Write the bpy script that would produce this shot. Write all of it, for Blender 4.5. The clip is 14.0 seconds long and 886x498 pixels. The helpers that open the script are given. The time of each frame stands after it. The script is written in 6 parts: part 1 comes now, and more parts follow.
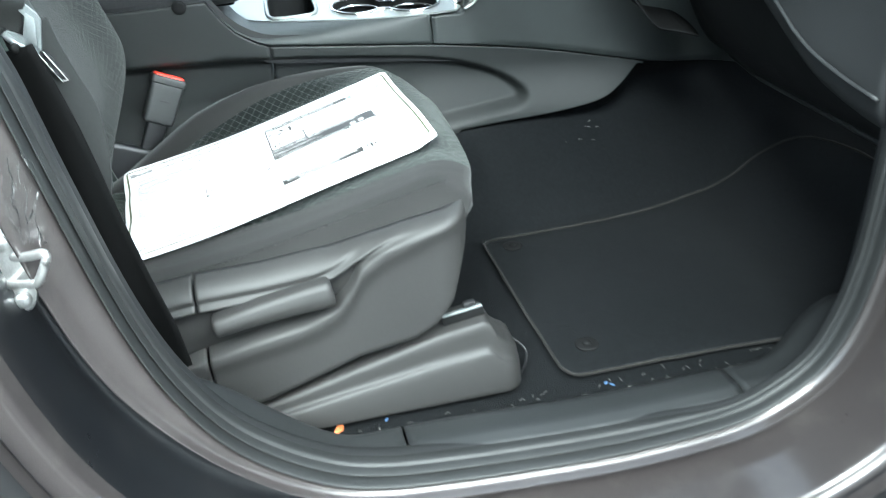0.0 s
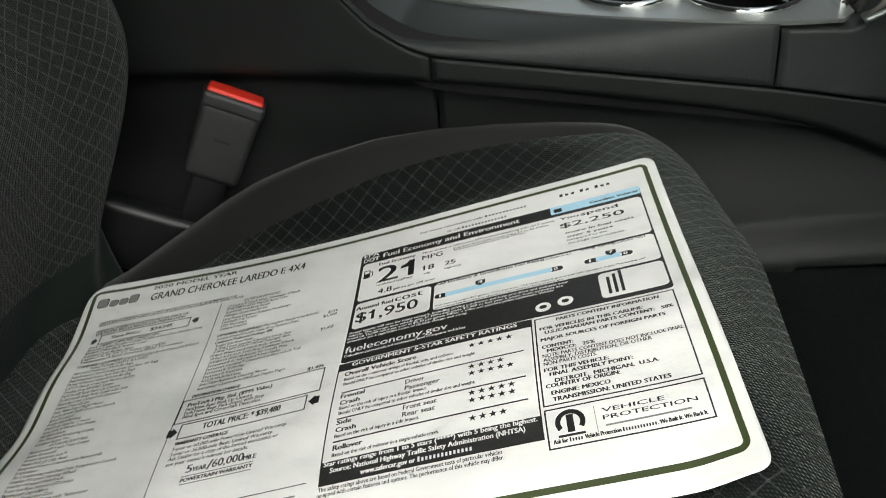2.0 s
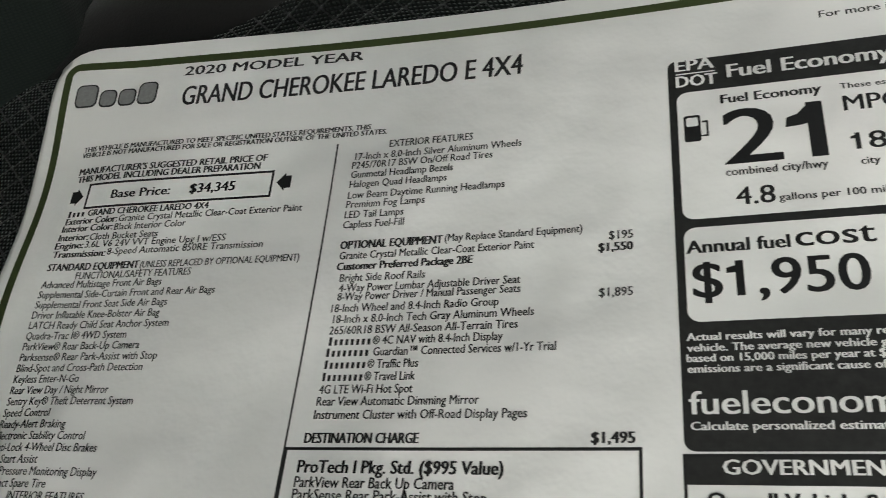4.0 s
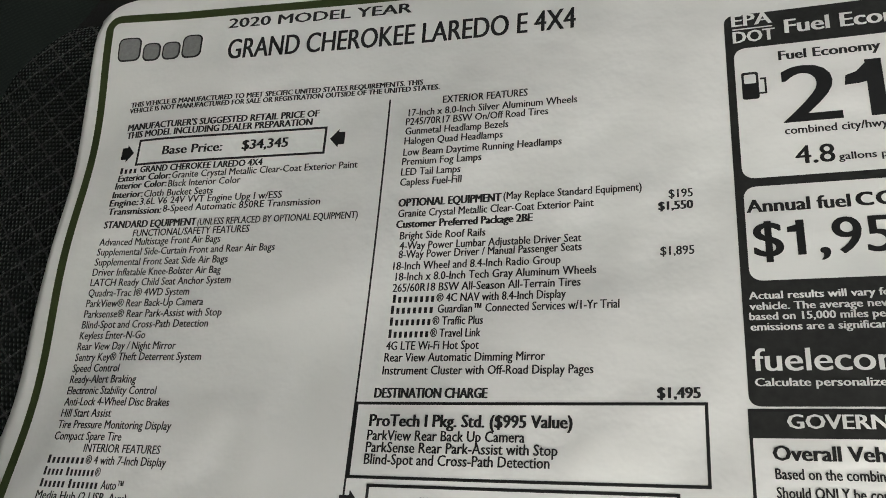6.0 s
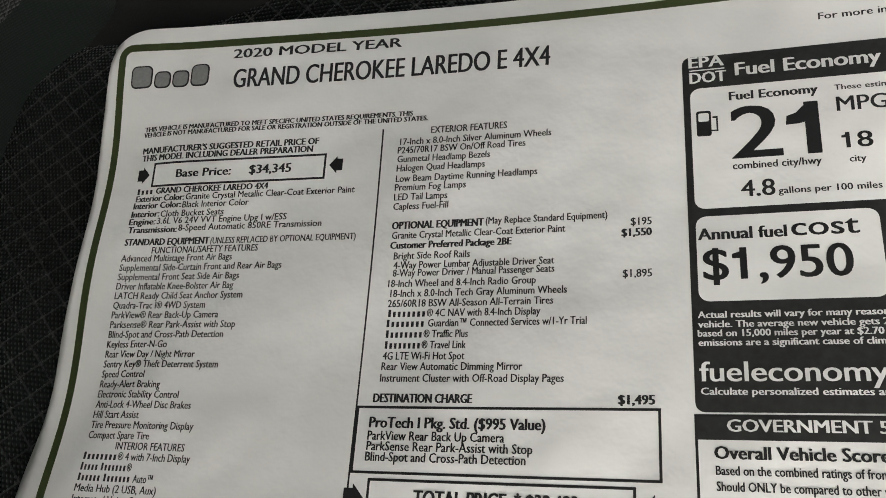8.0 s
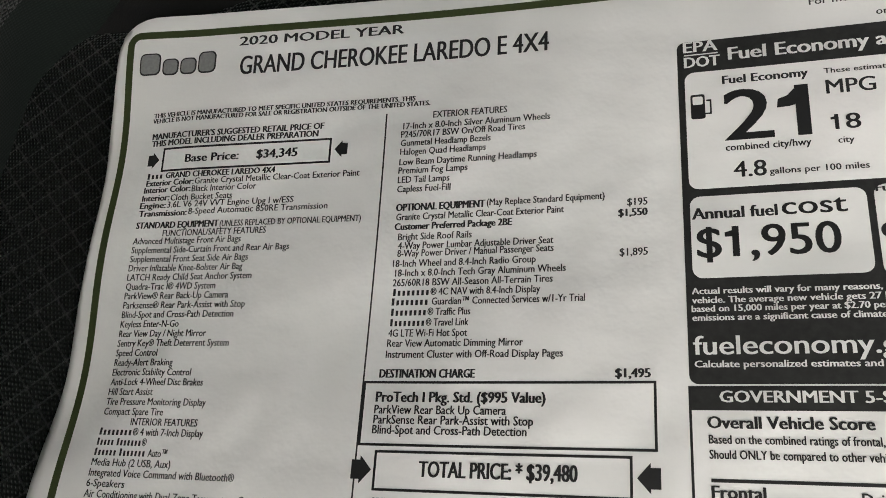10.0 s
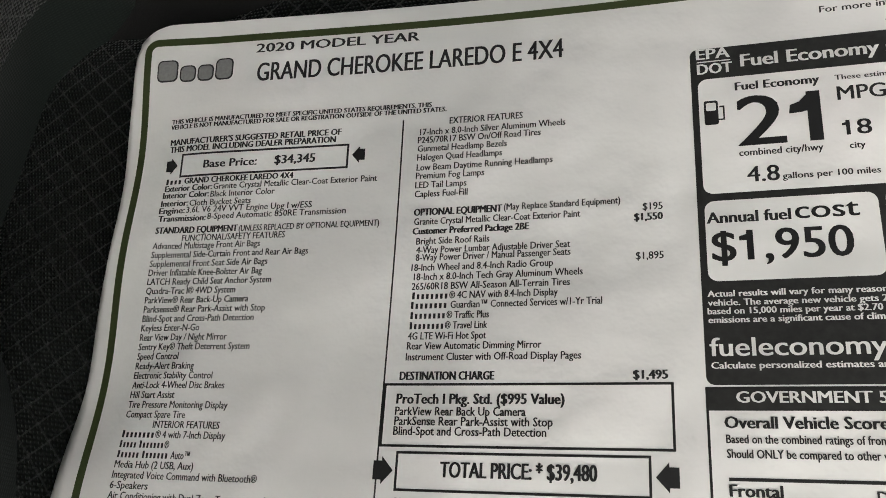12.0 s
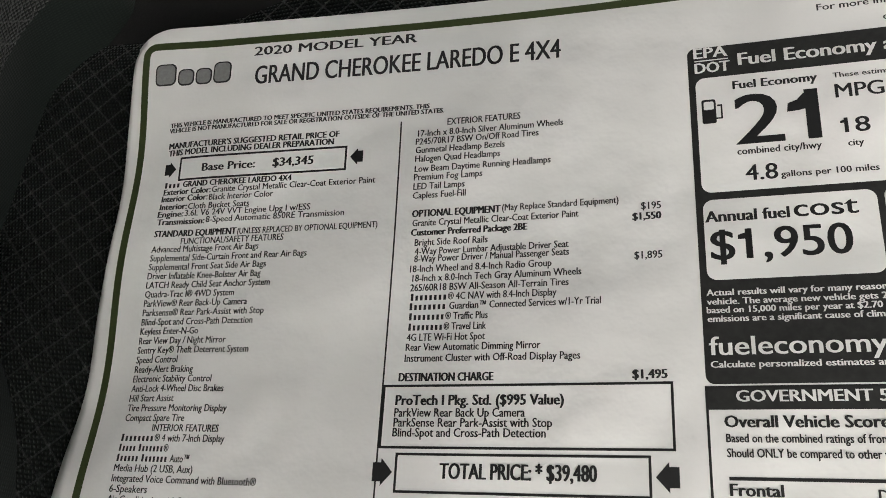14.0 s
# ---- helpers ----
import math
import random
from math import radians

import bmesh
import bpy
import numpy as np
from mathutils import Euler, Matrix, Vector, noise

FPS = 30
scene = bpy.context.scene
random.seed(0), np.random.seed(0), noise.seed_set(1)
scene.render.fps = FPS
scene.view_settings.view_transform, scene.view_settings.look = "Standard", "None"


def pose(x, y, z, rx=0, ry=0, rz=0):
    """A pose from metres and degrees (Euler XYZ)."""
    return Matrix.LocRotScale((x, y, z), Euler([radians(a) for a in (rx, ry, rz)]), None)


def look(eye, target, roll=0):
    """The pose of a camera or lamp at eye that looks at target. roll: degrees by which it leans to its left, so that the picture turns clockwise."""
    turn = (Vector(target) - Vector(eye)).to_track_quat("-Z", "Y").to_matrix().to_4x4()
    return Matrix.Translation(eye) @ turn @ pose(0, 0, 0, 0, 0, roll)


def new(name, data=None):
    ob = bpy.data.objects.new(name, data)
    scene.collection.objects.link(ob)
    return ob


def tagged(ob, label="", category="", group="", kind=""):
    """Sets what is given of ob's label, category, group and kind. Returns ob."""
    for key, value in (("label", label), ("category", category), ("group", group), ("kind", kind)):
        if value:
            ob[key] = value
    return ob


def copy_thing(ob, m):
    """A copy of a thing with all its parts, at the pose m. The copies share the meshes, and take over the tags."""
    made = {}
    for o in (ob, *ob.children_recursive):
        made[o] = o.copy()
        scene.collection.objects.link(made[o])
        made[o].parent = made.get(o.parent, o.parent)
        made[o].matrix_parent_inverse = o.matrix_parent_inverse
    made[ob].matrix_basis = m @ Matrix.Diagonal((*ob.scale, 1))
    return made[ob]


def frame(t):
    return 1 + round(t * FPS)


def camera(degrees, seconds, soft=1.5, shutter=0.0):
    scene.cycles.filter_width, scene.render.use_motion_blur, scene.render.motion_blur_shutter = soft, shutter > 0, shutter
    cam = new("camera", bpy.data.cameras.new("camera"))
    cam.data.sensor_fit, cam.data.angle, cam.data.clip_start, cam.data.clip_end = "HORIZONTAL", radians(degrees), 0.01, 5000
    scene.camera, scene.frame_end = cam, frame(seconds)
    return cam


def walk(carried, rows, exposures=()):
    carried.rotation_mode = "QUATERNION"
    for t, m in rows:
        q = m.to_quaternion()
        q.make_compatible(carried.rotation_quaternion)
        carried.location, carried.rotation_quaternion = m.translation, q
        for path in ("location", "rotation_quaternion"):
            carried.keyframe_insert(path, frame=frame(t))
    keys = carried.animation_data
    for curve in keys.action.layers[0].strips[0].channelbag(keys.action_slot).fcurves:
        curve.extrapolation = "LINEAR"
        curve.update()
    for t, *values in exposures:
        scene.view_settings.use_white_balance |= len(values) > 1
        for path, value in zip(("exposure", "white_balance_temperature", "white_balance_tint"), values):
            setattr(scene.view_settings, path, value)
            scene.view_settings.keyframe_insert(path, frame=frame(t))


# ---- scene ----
cam = camera(54.74, 14.0, soft=0.85, shutter=0.18)
PATH = [
    (0.0, 0.032, -1.1737, 1.2243, 60.99, 4.17, -12.39),
    (0.2, 0.0298, -1.0807, 1.246, 60.96, 4.41, -10.33),
    (0.5, 0.0236, -0.9548, 1.2452, 61.17, 4.48, -8.64),
    (1.0, 0.0465, -0.7416, 1.2082, 61.58, 4.57, -2.94),
    (1.5, 0.116, -0.5429, 1.1309, 61.25, 4.01, 2.52),
    (2.0, 0.1266, -0.46, 1.0943, 58.43, 3.85, 6.9),
    (2.5, 0.0676, -0.3526, 1.0716, 45.25, 3.43, 9.19),
    (2.7, 0.042, -0.311, 1.054, 40.42, 3.57, 9.79),
    (3.0, 0.0135, -0.2473, 1.0352, 34.26, 3.77, 10.49),
    (3.5, -0.0038, -0.1806, 1.0134, 31.63, 3.44, 10.78),
    (4.0, -0.0222, -0.1697, 0.9846, 30.1, 3.32, 10.68),
    (4.2, -0.034, -0.169, 0.988, 29.85, 3.55, 10.74),
    (6.5, -0.0406, -0.1654, 0.9984, 23.69, 3.03, 9.68),
    (7.0, -0.0375, -0.1632, 1.0139, 23.07, 2.92, 9.49),
    (7.5, -0.038, -0.1619, 1.0258, 22.61, 2.79, 9.34),
    (8.0, -0.0398, -0.1619, 1.0282, 22.12, 2.61, 9.22),
    (8.5, -0.0404, -0.164, 1.0303, 22.15, 2.63, 9.24),
    (9.0, -0.0396, -0.1658, 1.0312, 21.78, 2.65, 9.02),
    (11.3, -0.043, -0.169, 1.041, 21.02, 2.59, 8.78),
    (11.5, -0.0454, -0.1698, 1.0394, 21.37, 2.41, 8.69),
    (12.0, -0.0469, -0.1686, 1.0407, 21.22, 2.41, 8.6),
    (12.5, -0.043, -0.1675, 1.0438, 21.66, 2.48, 8.59),
    (13.0, -0.0432, -0.1703, 1.0407, 22.08, 2.5, 8.57),
    (13.5, -0.0454, -0.1713, 1.0389, 21.79, 2.46, 8.35),
    (14.0, -0.0452, -0.1695, 1.0397, 21.57, 2.76, 8.32),
]
EXPOSURES = [(0.0, 3.22, 5680, -5), (0.5, 2.17, 5970, -4), (1.0, 1.68, 6300, -3), (1.5, 1.32, 6450, -1), (2.0, 0.95, 6580, 1), (2.5, 0.63, 6620, 2), (3.0, 0.47, 6620, 2), (4.0, 0.76, 6580, 1), (7.0, 0.83, 6720, 4),
             (14.0, 0.89, 6720, 6)]
walk(cam, [(t, pose(x, y, z, rx, ry, rz)) for t, x, y, z, rx, ry, rz in PATH], EXPOSURES)

# ---- light ----
world = bpy.data.worlds.new("sky")
scene.world = world
world.use_nodes = True
wn = world.node_tree
bg = wn.nodes["Background"]
sky = wn.nodes.new("ShaderNodeTexSky")
sky.sky_type = "NISHITA"
sky.sun_disc = False
sky.sun_elevation, sky.sun_rotation = radians(48), radians(150)
sky.air_density, sky.dust_density = 1.0, 4.0
cloud = wn.nodes.new("ShaderNodeHueSaturation")          # a bright overcast
cloud.inputs["Saturation"].default_value = 0.30
wn.links.new(sky.outputs[0], cloud.inputs["Color"])
wn.links.new(cloud.outputs[0], bg.inputs[0])
bg.inputs[1].default_value = 0.13
sun = new("sun", bpy.data.lights.new("sun", "SUN"))
sun.data.energy, sun.data.angle, sun.data.color = 1.2, radians(22), (1.0, 0.96, 0.9)
sun.matrix_world = look((-1.5, -3.0, 4.0), (0, 0, 0.5))


# ---- materials ----
def node(nt, kind, **values):
    n = nt.nodes.new("ShaderNode" + kind)
    for k, v in values.items():
        if k == "op":
            n.operation = v
        else:
            n.inputs[k].default_value = v
    return n


def math_node(nt, op, a, b=None):
    n = nt.nodes.new("ShaderNodeMath")
    n.operation = op
    for i, v in enumerate((a, b)):
        if v is None:
            continue
        if isinstance(v, (int, float)):
            n.inputs[i].default_value = v
        else:
            nt.links.new(v, n.inputs[i])
    return n.outputs[0]


def base_material(name, rough=0.5, metal=0.0, spec=0.5):
    m = bpy.data.materials.new(name)
    m.use_nodes = True
    b = m.node_tree.nodes["Principled BSDF"]
    b.inputs["Roughness"].default_value = rough
    b.inputs["Metallic"].default_value = metal
    b.inputs["Specular IOR Level"].default_value = spec
    return m, m.node_tree, b


def mixed(nt, fac, a, b):
    n = nt.nodes.new("ShaderNodeMix")
    n.data_type = "RGBA"
    if isinstance(fac, (int, float)):
        n.inputs[0].default_value = fac
    else:
        nt.links.new(fac, n.inputs[0])
    for i, v in ((6, a), (7, b)):
        if isinstance(v, tuple):
            n.inputs[i].default_value = (*v, 1)
        else:
            nt.links.new(v, n.inputs[i])
    return n.outputs[2]


def noise_out(nt, vec, scale, detail=3.0, rough=0.6):
    n = node(nt, "TexNoise", Scale=scale, Detail=detail, Roughness=rough)
    nt.links.new(vec, n.inputs["Vector"])
    return n.outputs["Fac"]


def ramp(nt, fac, lo, hi):
    n = nt.nodes.new("ShaderNodeMapRange")
    n.inputs[1].default_value, n.inputs[2].default_value = lo, hi
    nt.links.new(fac, n.inputs[0])
    return n.outputs[0]


def grained(name, col, rough=0.55, grain=900.0, bump=0.12, spread=0.25, metal=0.0, spec=0.5, wear=14.0, dist=0.001):
    """A surface with fine grain and broad stains. col: its base colour."""
    m, nt, b = base_material(name, rough, metal, spec)
    tc = nt.nodes.new("ShaderNodeTexCoord").outputs["Object"]
    fine, broad = noise_out(nt, tc, grain, 2.0), noise_out(nt, tc, wear, 4.0)
    dark = tuple(c * (1 - spread) for c in col)
    lite = tuple(c * (1 + spread) for c in col)
    c1 = mixed(nt, ramp(nt, fine, 0.3, 0.7), dark, lite)
    c2 = mixed(nt, math_node(nt, "MULTIPLY", ramp(nt, broad, 0.35, 0.75), 0.45), c1, tuple(min(1, c * 1.25) for c in col))
    nt.links.new(c2, b.inputs["Base Color"])
    r = math_node(nt, "ADD", math_node(nt, "MULTIPLY", broad, 0.2), rough - 0.1)
    nt.links.new(r, b.inputs["Roughness"])
    if bump:
        bp = node(nt, "Bump", Strength=bump, Distance=dist)
        nt.links.new(fine, bp.inputs["Height"])
        nt.links.new(bp.outputs[0], b.inputs["Normal"])
    return m


def fabric(name, col, line, patterned=True, axis_a=0, axis_b=1, pitch=0.0135, sheen=0.10, slant=0.62, knot=0.0, glint=0.5, knots=None):
    """Woven seat cloth; patterned: crossed shiny threads in diamonds over an open mesh weave."""
    m, nt, b = base_material(name, 0.85, 0.0, 0.15)
    tc = nt.nodes.new("ShaderNodeTexCoord").outputs["Object"]
    sep = nt.nodes.new("ShaderNodeSeparateXYZ")
    nt.links.new(tc, sep.inputs[0])
    a, c = sep.outputs[axis_a], sep.outputs[axis_b]

    def waves(x, p):
        return math_node(nt, "ABSOLUTE", math_node(nt, "SINE", math_node(nt, "MULTIPLY", x, math.pi / p)))

    row = math_node(nt, "ADD", a, math_node(nt, "MULTIPLY", c, 0.5))             # each row of knots stands half a knot aside
    weave = math_node(nt, "MULTIPLY", waves(row, knot or 0.002), waves(c, knot or 0.002))
    blot = noise_out(nt, tc, 30.0, 4.0)
    fuzz = noise_out(nt, tc, 1500.0, 2.0)
    if not patterned:
        nap = noise_out(nt, tc, 700.0, 3.0, 0.7)
        weave = math_node(nt, "ADD", math_node(nt, "MULTIPLY", weave, 0.55), math_node(nt, "MULTIPLY", nap, 0.6)) if knot else nap
    shade = mixed(nt, math_node(nt, "ADD", math_node(nt, "MULTIPLY", weave, 0.55), math_node(nt, "MULTIPLY", fuzz, 0.4)),
                  tuple(v * (0.08 if patterned else 0.65) for v in col), tuple(v * (2.5 if patterned else 1.35) for v in col))
    height = weave
    if patterned:
        s, d = math_node(nt, "ADD", a, math_node(nt, "MULTIPLY", c, slant)), math_node(nt, "SUBTRACT", a, math_node(nt, "MULTIPLY", c, slant))

        def thread(x, p):
            w = math_node(nt, "ABSOLUTE", math_node(nt, "SUBTRACT", math_node(nt, "FRACT", math_node(nt, "MULTIPLY", x, 1 / p)), 0.5))
            return ramp(nt, w, 0.00075 / p, 0.00035 / p)

        lines = math_node(nt, "MAXIMUM", thread(s, pitch), thread(d, pitch))
        worn = math_node(nt, "MULTIPLY", lines, ramp(nt, math_node(nt, "MULTIPLY", fuzz, math_node(nt, "ADD", blot, 0.5)), 0.2, 0.65))
        shade = mixed(nt, worn, shade, line)
        if knots:                                                  # knots where the threads cross, their grazing glint put in as pale colour
            wide = [ramp(nt, math_node(nt, "ABSOLUTE", math_node(nt, "SUBTRACT", math_node(nt, "FRACT", math_node(nt, "MULTIPLY", x, 1 / pitch)), 0.5)), 0.0019 / pitch, 0.0009 / pitch) for x in (s, d)]
            shade = mixed(nt, math_node(nt, "MULTIPLY", wide[0], math_node(nt, "MULTIPLY", wide[1], fuzz)), shade, knots)
        height = math_node(nt, "ADD", weave, math_node(nt, "MULTIPLY", lines, 0.6))
    shade = mixed(nt, math_node(nt, "MULTIPLY", ramp(nt, blot, 0.3, 0.8), 0.3), shade, tuple(v * 1.3 for v in col))
    nt.links.new(shade, b.inputs["Base Color"])
    b.inputs["Sheen Weight"].default_value = sheen
    if knots:                                                      # only the raised knots shine
        b.inputs["Sheen Tint"].default_value = (0.92, 1.0, 0.97, 1)
        nt.links.new(math_node(nt, "MULTIPLY", weave, 3.2 * sheen), b.inputs["Sheen Weight"])
    b.inputs["Sheen Roughness"].default_value = 0.24 if knots else 0.4
    if patterned:
        nt.links.new(math_node(nt, "MULTIPLY", worn, glint), b.inputs["Coat Weight"])        # the threads are glossy
        b.inputs["Coat Roughness"].default_value = 0.34
        b.inputs["Coat IOR"].default_value = 1.75
    bp = node(nt, "Bump", Strength=0.8 if patterned else 0.35, Distance=0.0009 if patterned else 0.0005)
    nt.links.new(height, bp.inputs["Height"])
    nt.links.new(bp.outputs[0], b.inputs["Normal"])
    return m


def paint_material(name, col, dirt=0.3):
    m, nt, b = base_material(name, 0.32, 0.35, 0.5)
    tc = nt.nodes.new("ShaderNodeTexCoord").outputs["Object"]
    flake, dust = noise_out(nt, tc, 2600.0, 1.0), noise_out(nt, tc, 22.0, 5.0)
    c = mixed(nt, ramp(nt, flake, 0.35, 0.7), tuple(v * 0.75 for v in col), tuple(v * 1.3 for v in col))
    c = mixed(nt, math_node(nt, "MULTIPLY", ramp(nt, dust, 0.5, 0.8), dirt), c, (0.10, 0.09, 0.082))
    nt.links.new(c, b.inputs["Base Color"])
    nt.links.new(math_node(nt, "ADD", math_node(nt, "MULTIPLY", dust, 0.25), 0.2), b.inputs["Roughness"])
    b.inputs["Coat Weight"].default_value = 0.7
    b.inputs["Coat Roughness"].default_value = 0.14
    return m


def carpet_material(name, col):
    m, nt, b = base_material(name, 0.95, 0.0, 0.1)
    tc = nt.nodes.new("ShaderNodeTexCoord").outputs["Object"]
    fine, tuft, broad = noise_out(nt, tc, 1400.0, 3.0, 0.8), noise_out(nt, tc, 380.0, 3.0), noise_out(nt, tc, 9.0, 4.0)
    c = mixed(nt, ramp(nt, fine, 0.3, 0.72), tuple(v * 0.4 for v in col), tuple(v * 1.8 for v in col))
    c = mixed(nt, math_node(nt, "MULTIPLY", ramp(nt, broad, 0.4, 0.8), 0.35), c, tuple(v * 1.6 for v in col))
    c = mixed(nt, math_node(nt, "MULTIPLY", ramp(nt, noise_out(nt, tc, 170.0, 4.0, 0.75), 0.42, 0.66), 0.6), c, tuple(v * 1.9 for v in col))
    nt.links.new(c, b.inputs["Base Color"])
    bp = node(nt, "Bump", Strength=0.9, Distance=0.002)
    nt.links.new(math_node(nt, "ADD", fine, tuft), bp.inputs["Height"])
    nt.links.new(bp.outputs[0], b.inputs["Normal"])
    return m


PLASTIC = grained("dark grained plastic", (0.022, 0.023, 0.024), 0.5, 700, 0.25, 0.2)
PLASTIC_SOFT = grained("soft dark plastic", (0.010, 0.0105, 0.011), 0.62, 520, 0.35, 0.25, spec=0.3)
PLASTIC_TRIM = grained("seat trim plastic", (0.0210, 0.0204, 0.0200), 0.57, 800, 0.16, 0.18, spec=0.42)
HOUSING = grained("charcoal plastic", (0.027, 0.028, 0.028), 0.5, 600, 0.15, 0.2)
MATT_BLACK = grained("matt black plastic", (0.0045, 0.0046, 0.0048), 0.75, 520, 0.3, 0.25, spec=0.15)
VINYL = grained("black vinyl", (0.022, 0.022, 0.023), 0.42, 420, 0.4, 0.2)
BLACK = grained("black plastic", (0.010, 0.010, 0.011), 0.4, 600, 0.1, 0.2)
RUBBER = grained("weatherstrip rubber", (0.0125, 0.0130, 0.0130), 0.5, 300, 0.1, 0.25, spec=0.4)
CARPET = carpet_material("black carpet", (0.0056, 0.0062, 0.0069))
MAT = carpet_material("black mat carpet", (0.0066, 0.0073, 0.0081))
SCUFF = grained("sill cover plastic", (0.0135, 0.0145, 0.0150), 0.5, 700, 0.25, 0.2, spec=0.4)
BINDING = fabric("mat edge binding", (0.013, 0.0122, 0.0115), (0.1, 0.1, 0.1), False)
CLOTH = fabric("patterned seat cloth", (0.0066, 0.0082, 0.0077), (0.0105, 0.0113, 0.0110), True, 0, 1, 0.0135, 0.105, 1.2, 0.0017, 1.0, (0.062, 0.062, 0.062))
# cushion pattern lightened for the backrest; thread sheen put in as pale colour
CLOTH_BACK = fabric("patterned backrest cloth", (0.0160, 0.0184, 0.0172), (0.084, 0.086, 0.084), True, 2, 1, 0.0118, 0.12, 1.15, 0.0017, 0.0)
CLOTH_PLAIN = fabric("plain seat cloth", (0.0158, 0.0155, 0.0152), (0.1, 0.1, 0.1), False, sheen=0.155)
# plain cloth again, in a lighter, greener tone for the light on the backrest
CLOTH_SIDE = fabric("plain backrest cloth", (0.0150, 0.0204, 0.0180), (0.1, 0.1, 0.1), False, 2, 1, sheen=0.10, knot=0.0014)
# the same webbing twice: near black where the strap lies in shade, charcoal elsewhere
WEBBING_SHADE = fabric("belt webbing toned for shade", (0.0014, 0.0014, 0.0015), (0.1, 0.1, 0.1), False, sheen=0.0)
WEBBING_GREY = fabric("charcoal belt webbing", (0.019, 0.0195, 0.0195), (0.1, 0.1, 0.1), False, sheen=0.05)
STITCH = grained("grey sewing thread", (0.036, 0.036, 0.035), 0.8, 900, 0.1, 0.15)
PALE_TAPE = grained("pale woven tape", (0.42, 0.42, 0.41), 0.8, 900, 0.1, 0.1)
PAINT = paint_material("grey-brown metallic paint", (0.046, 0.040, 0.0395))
# the body paint again, dark reflections on the pillar put into its colour
PAINT_SHADED = paint_material("body paint darkened for shade", (0.0105, 0.0112, 0.0130), 0.05)
SILVER = grained("satin silver plastic", (0.33, 0.345, 0.335), 0.40, 1500, 0.04, 0.06, metal=0.75)
CHROME = grained("chrome", (0.85, 0.85, 0.86), 0.1, 300, 0.0, 0.03, metal=1.0)
STEEL = grained("zinc steel", (0.62, 0.62, 0.61), 0.3, 500, 0.1, 0.15, metal=0.9)
RED = grained("red plastic", (0.75, 0.035, 0.02), 0.4, 400, 0.05, 0.12)
HEADLINER = grained("grey headliner cloth", (0.42, 0.41, 0.39), 0.9, 900, 0.2, 0.1)
GROUND_DARK = grained("dark unseen ground", (0.062, 0.061, 0.060), 0.9, 160, 0.5, 0.4, wear=0.7, dist=0.006)
SILVER_DARK = grained("satin bronze plastic", (0.16, 0.155, 0.14), 0.45, 900, 0.08, 0.1, metal=0.1)
LEVER = grained("grey painted lever", (0.26, 0.24, 0.22), 0.4, 700, 0.05, 0.1, metal=0.3)
LATCH = grained("pale grey latch metal", (0.17, 0.185, 0.19), 0.42, 600, 0.05, 0.12, metal=0.4)
TINTED = grained("deep tinted glass", (0.012, 0.013, 0.013), 0.08, 200, 0.0, 0.05, spec=0.6)
LINT = grained("pale lint", (0.13, 0.127, 0.122), 0.9, 500, 0.0, 0.2)
ORANGE = grained("orange scrap", (0.45, 0.13, 0.04), 0.6, 300, 0.0, 0.25)
BLUE_SCRAP = grained("blue scrap", (0.08, 0.15, 0.30), 0.6, 300, 0.0, 0.2)


def leather_grain(name, col, rough=0.5):
    """Moulded plastic with a leather-like grain."""
    m, nt, b = base_material(name, 0.5, 0.0, 0.35)
    tc = nt.nodes.new("ShaderNodeTexCoord").outputs["Object"]
    v = node(nt, "TexVoronoi", Scale=620.0)
    v.feature = "DISTANCE_TO_EDGE"
    nt.links.new(tc, v.inputs["Vector"])
    fine, broad = noise_out(nt, tc, 240.0, 4.0), noise_out(nt, tc, 10.0, 4.0)
    c = mixed(nt, ramp(nt, broad, 0.3, 0.8), tuple(x * 0.8 for x in col), tuple(x * 1.25 for x in col))
    nt.links.new(c, b.inputs["Base Color"])
    nt.links.new(math_node(nt, "ADD", math_node(nt, "MULTIPLY", broad, 0.22), rough - 0.12), b.inputs["Roughness"])
    bp = node(nt, "Bump", Strength=0.3, Distance=0.0004)
    nt.links.new(math_node(nt, "ADD", ramp(nt, v.outputs["Distance"], 0.0, 0.2), fine), bp.inputs["Height"])
    nt.links.new(bp.outputs[0], b.inputs["Normal"])
    return m


# one console plastic in two tones: darker below for shade, lighter above for light
LEATHERY_SHADE = leather_grain("grained plastic toned for shade", (0.0106, 0.0120, 0.0120), 0.56)
LEATHERY_LIT = leather_grain("grained plastic toned for light", (0.0270, 0.0305, 0.0302))


def film_material(name):
    """Thin clear film: seen through, with glossy glints on its folds."""
    m, nt, b = base_material(name)
    out = nt.nodes["Material Output"]
    clear, gloss = nt.nodes.new("ShaderNodeBsdfTransparent"), node(nt, "BsdfGlossy", Roughness=0.16)
    clear.inputs["Color"].default_value = (0.96, 0.97, 0.97, 1)
    gloss.inputs["Color"].default_value = (0.95, 0.95, 0.95, 1)
    fres, mix = node(nt, "Fresnel", IOR=1.3), nt.nodes.new("ShaderNodeMixShader")
    nt.links.new(fres.outputs[0], mix.inputs[0])
    nt.links.new(clear.outputs[0], mix.inputs[1])
    nt.links.new(gloss.outputs[0], mix.inputs[2])
    nt.links.new(mix.outputs[0], out.inputs["Surface"])
    nt.nodes.remove(b)
    return m


FILM = film_material("clear plastic film")


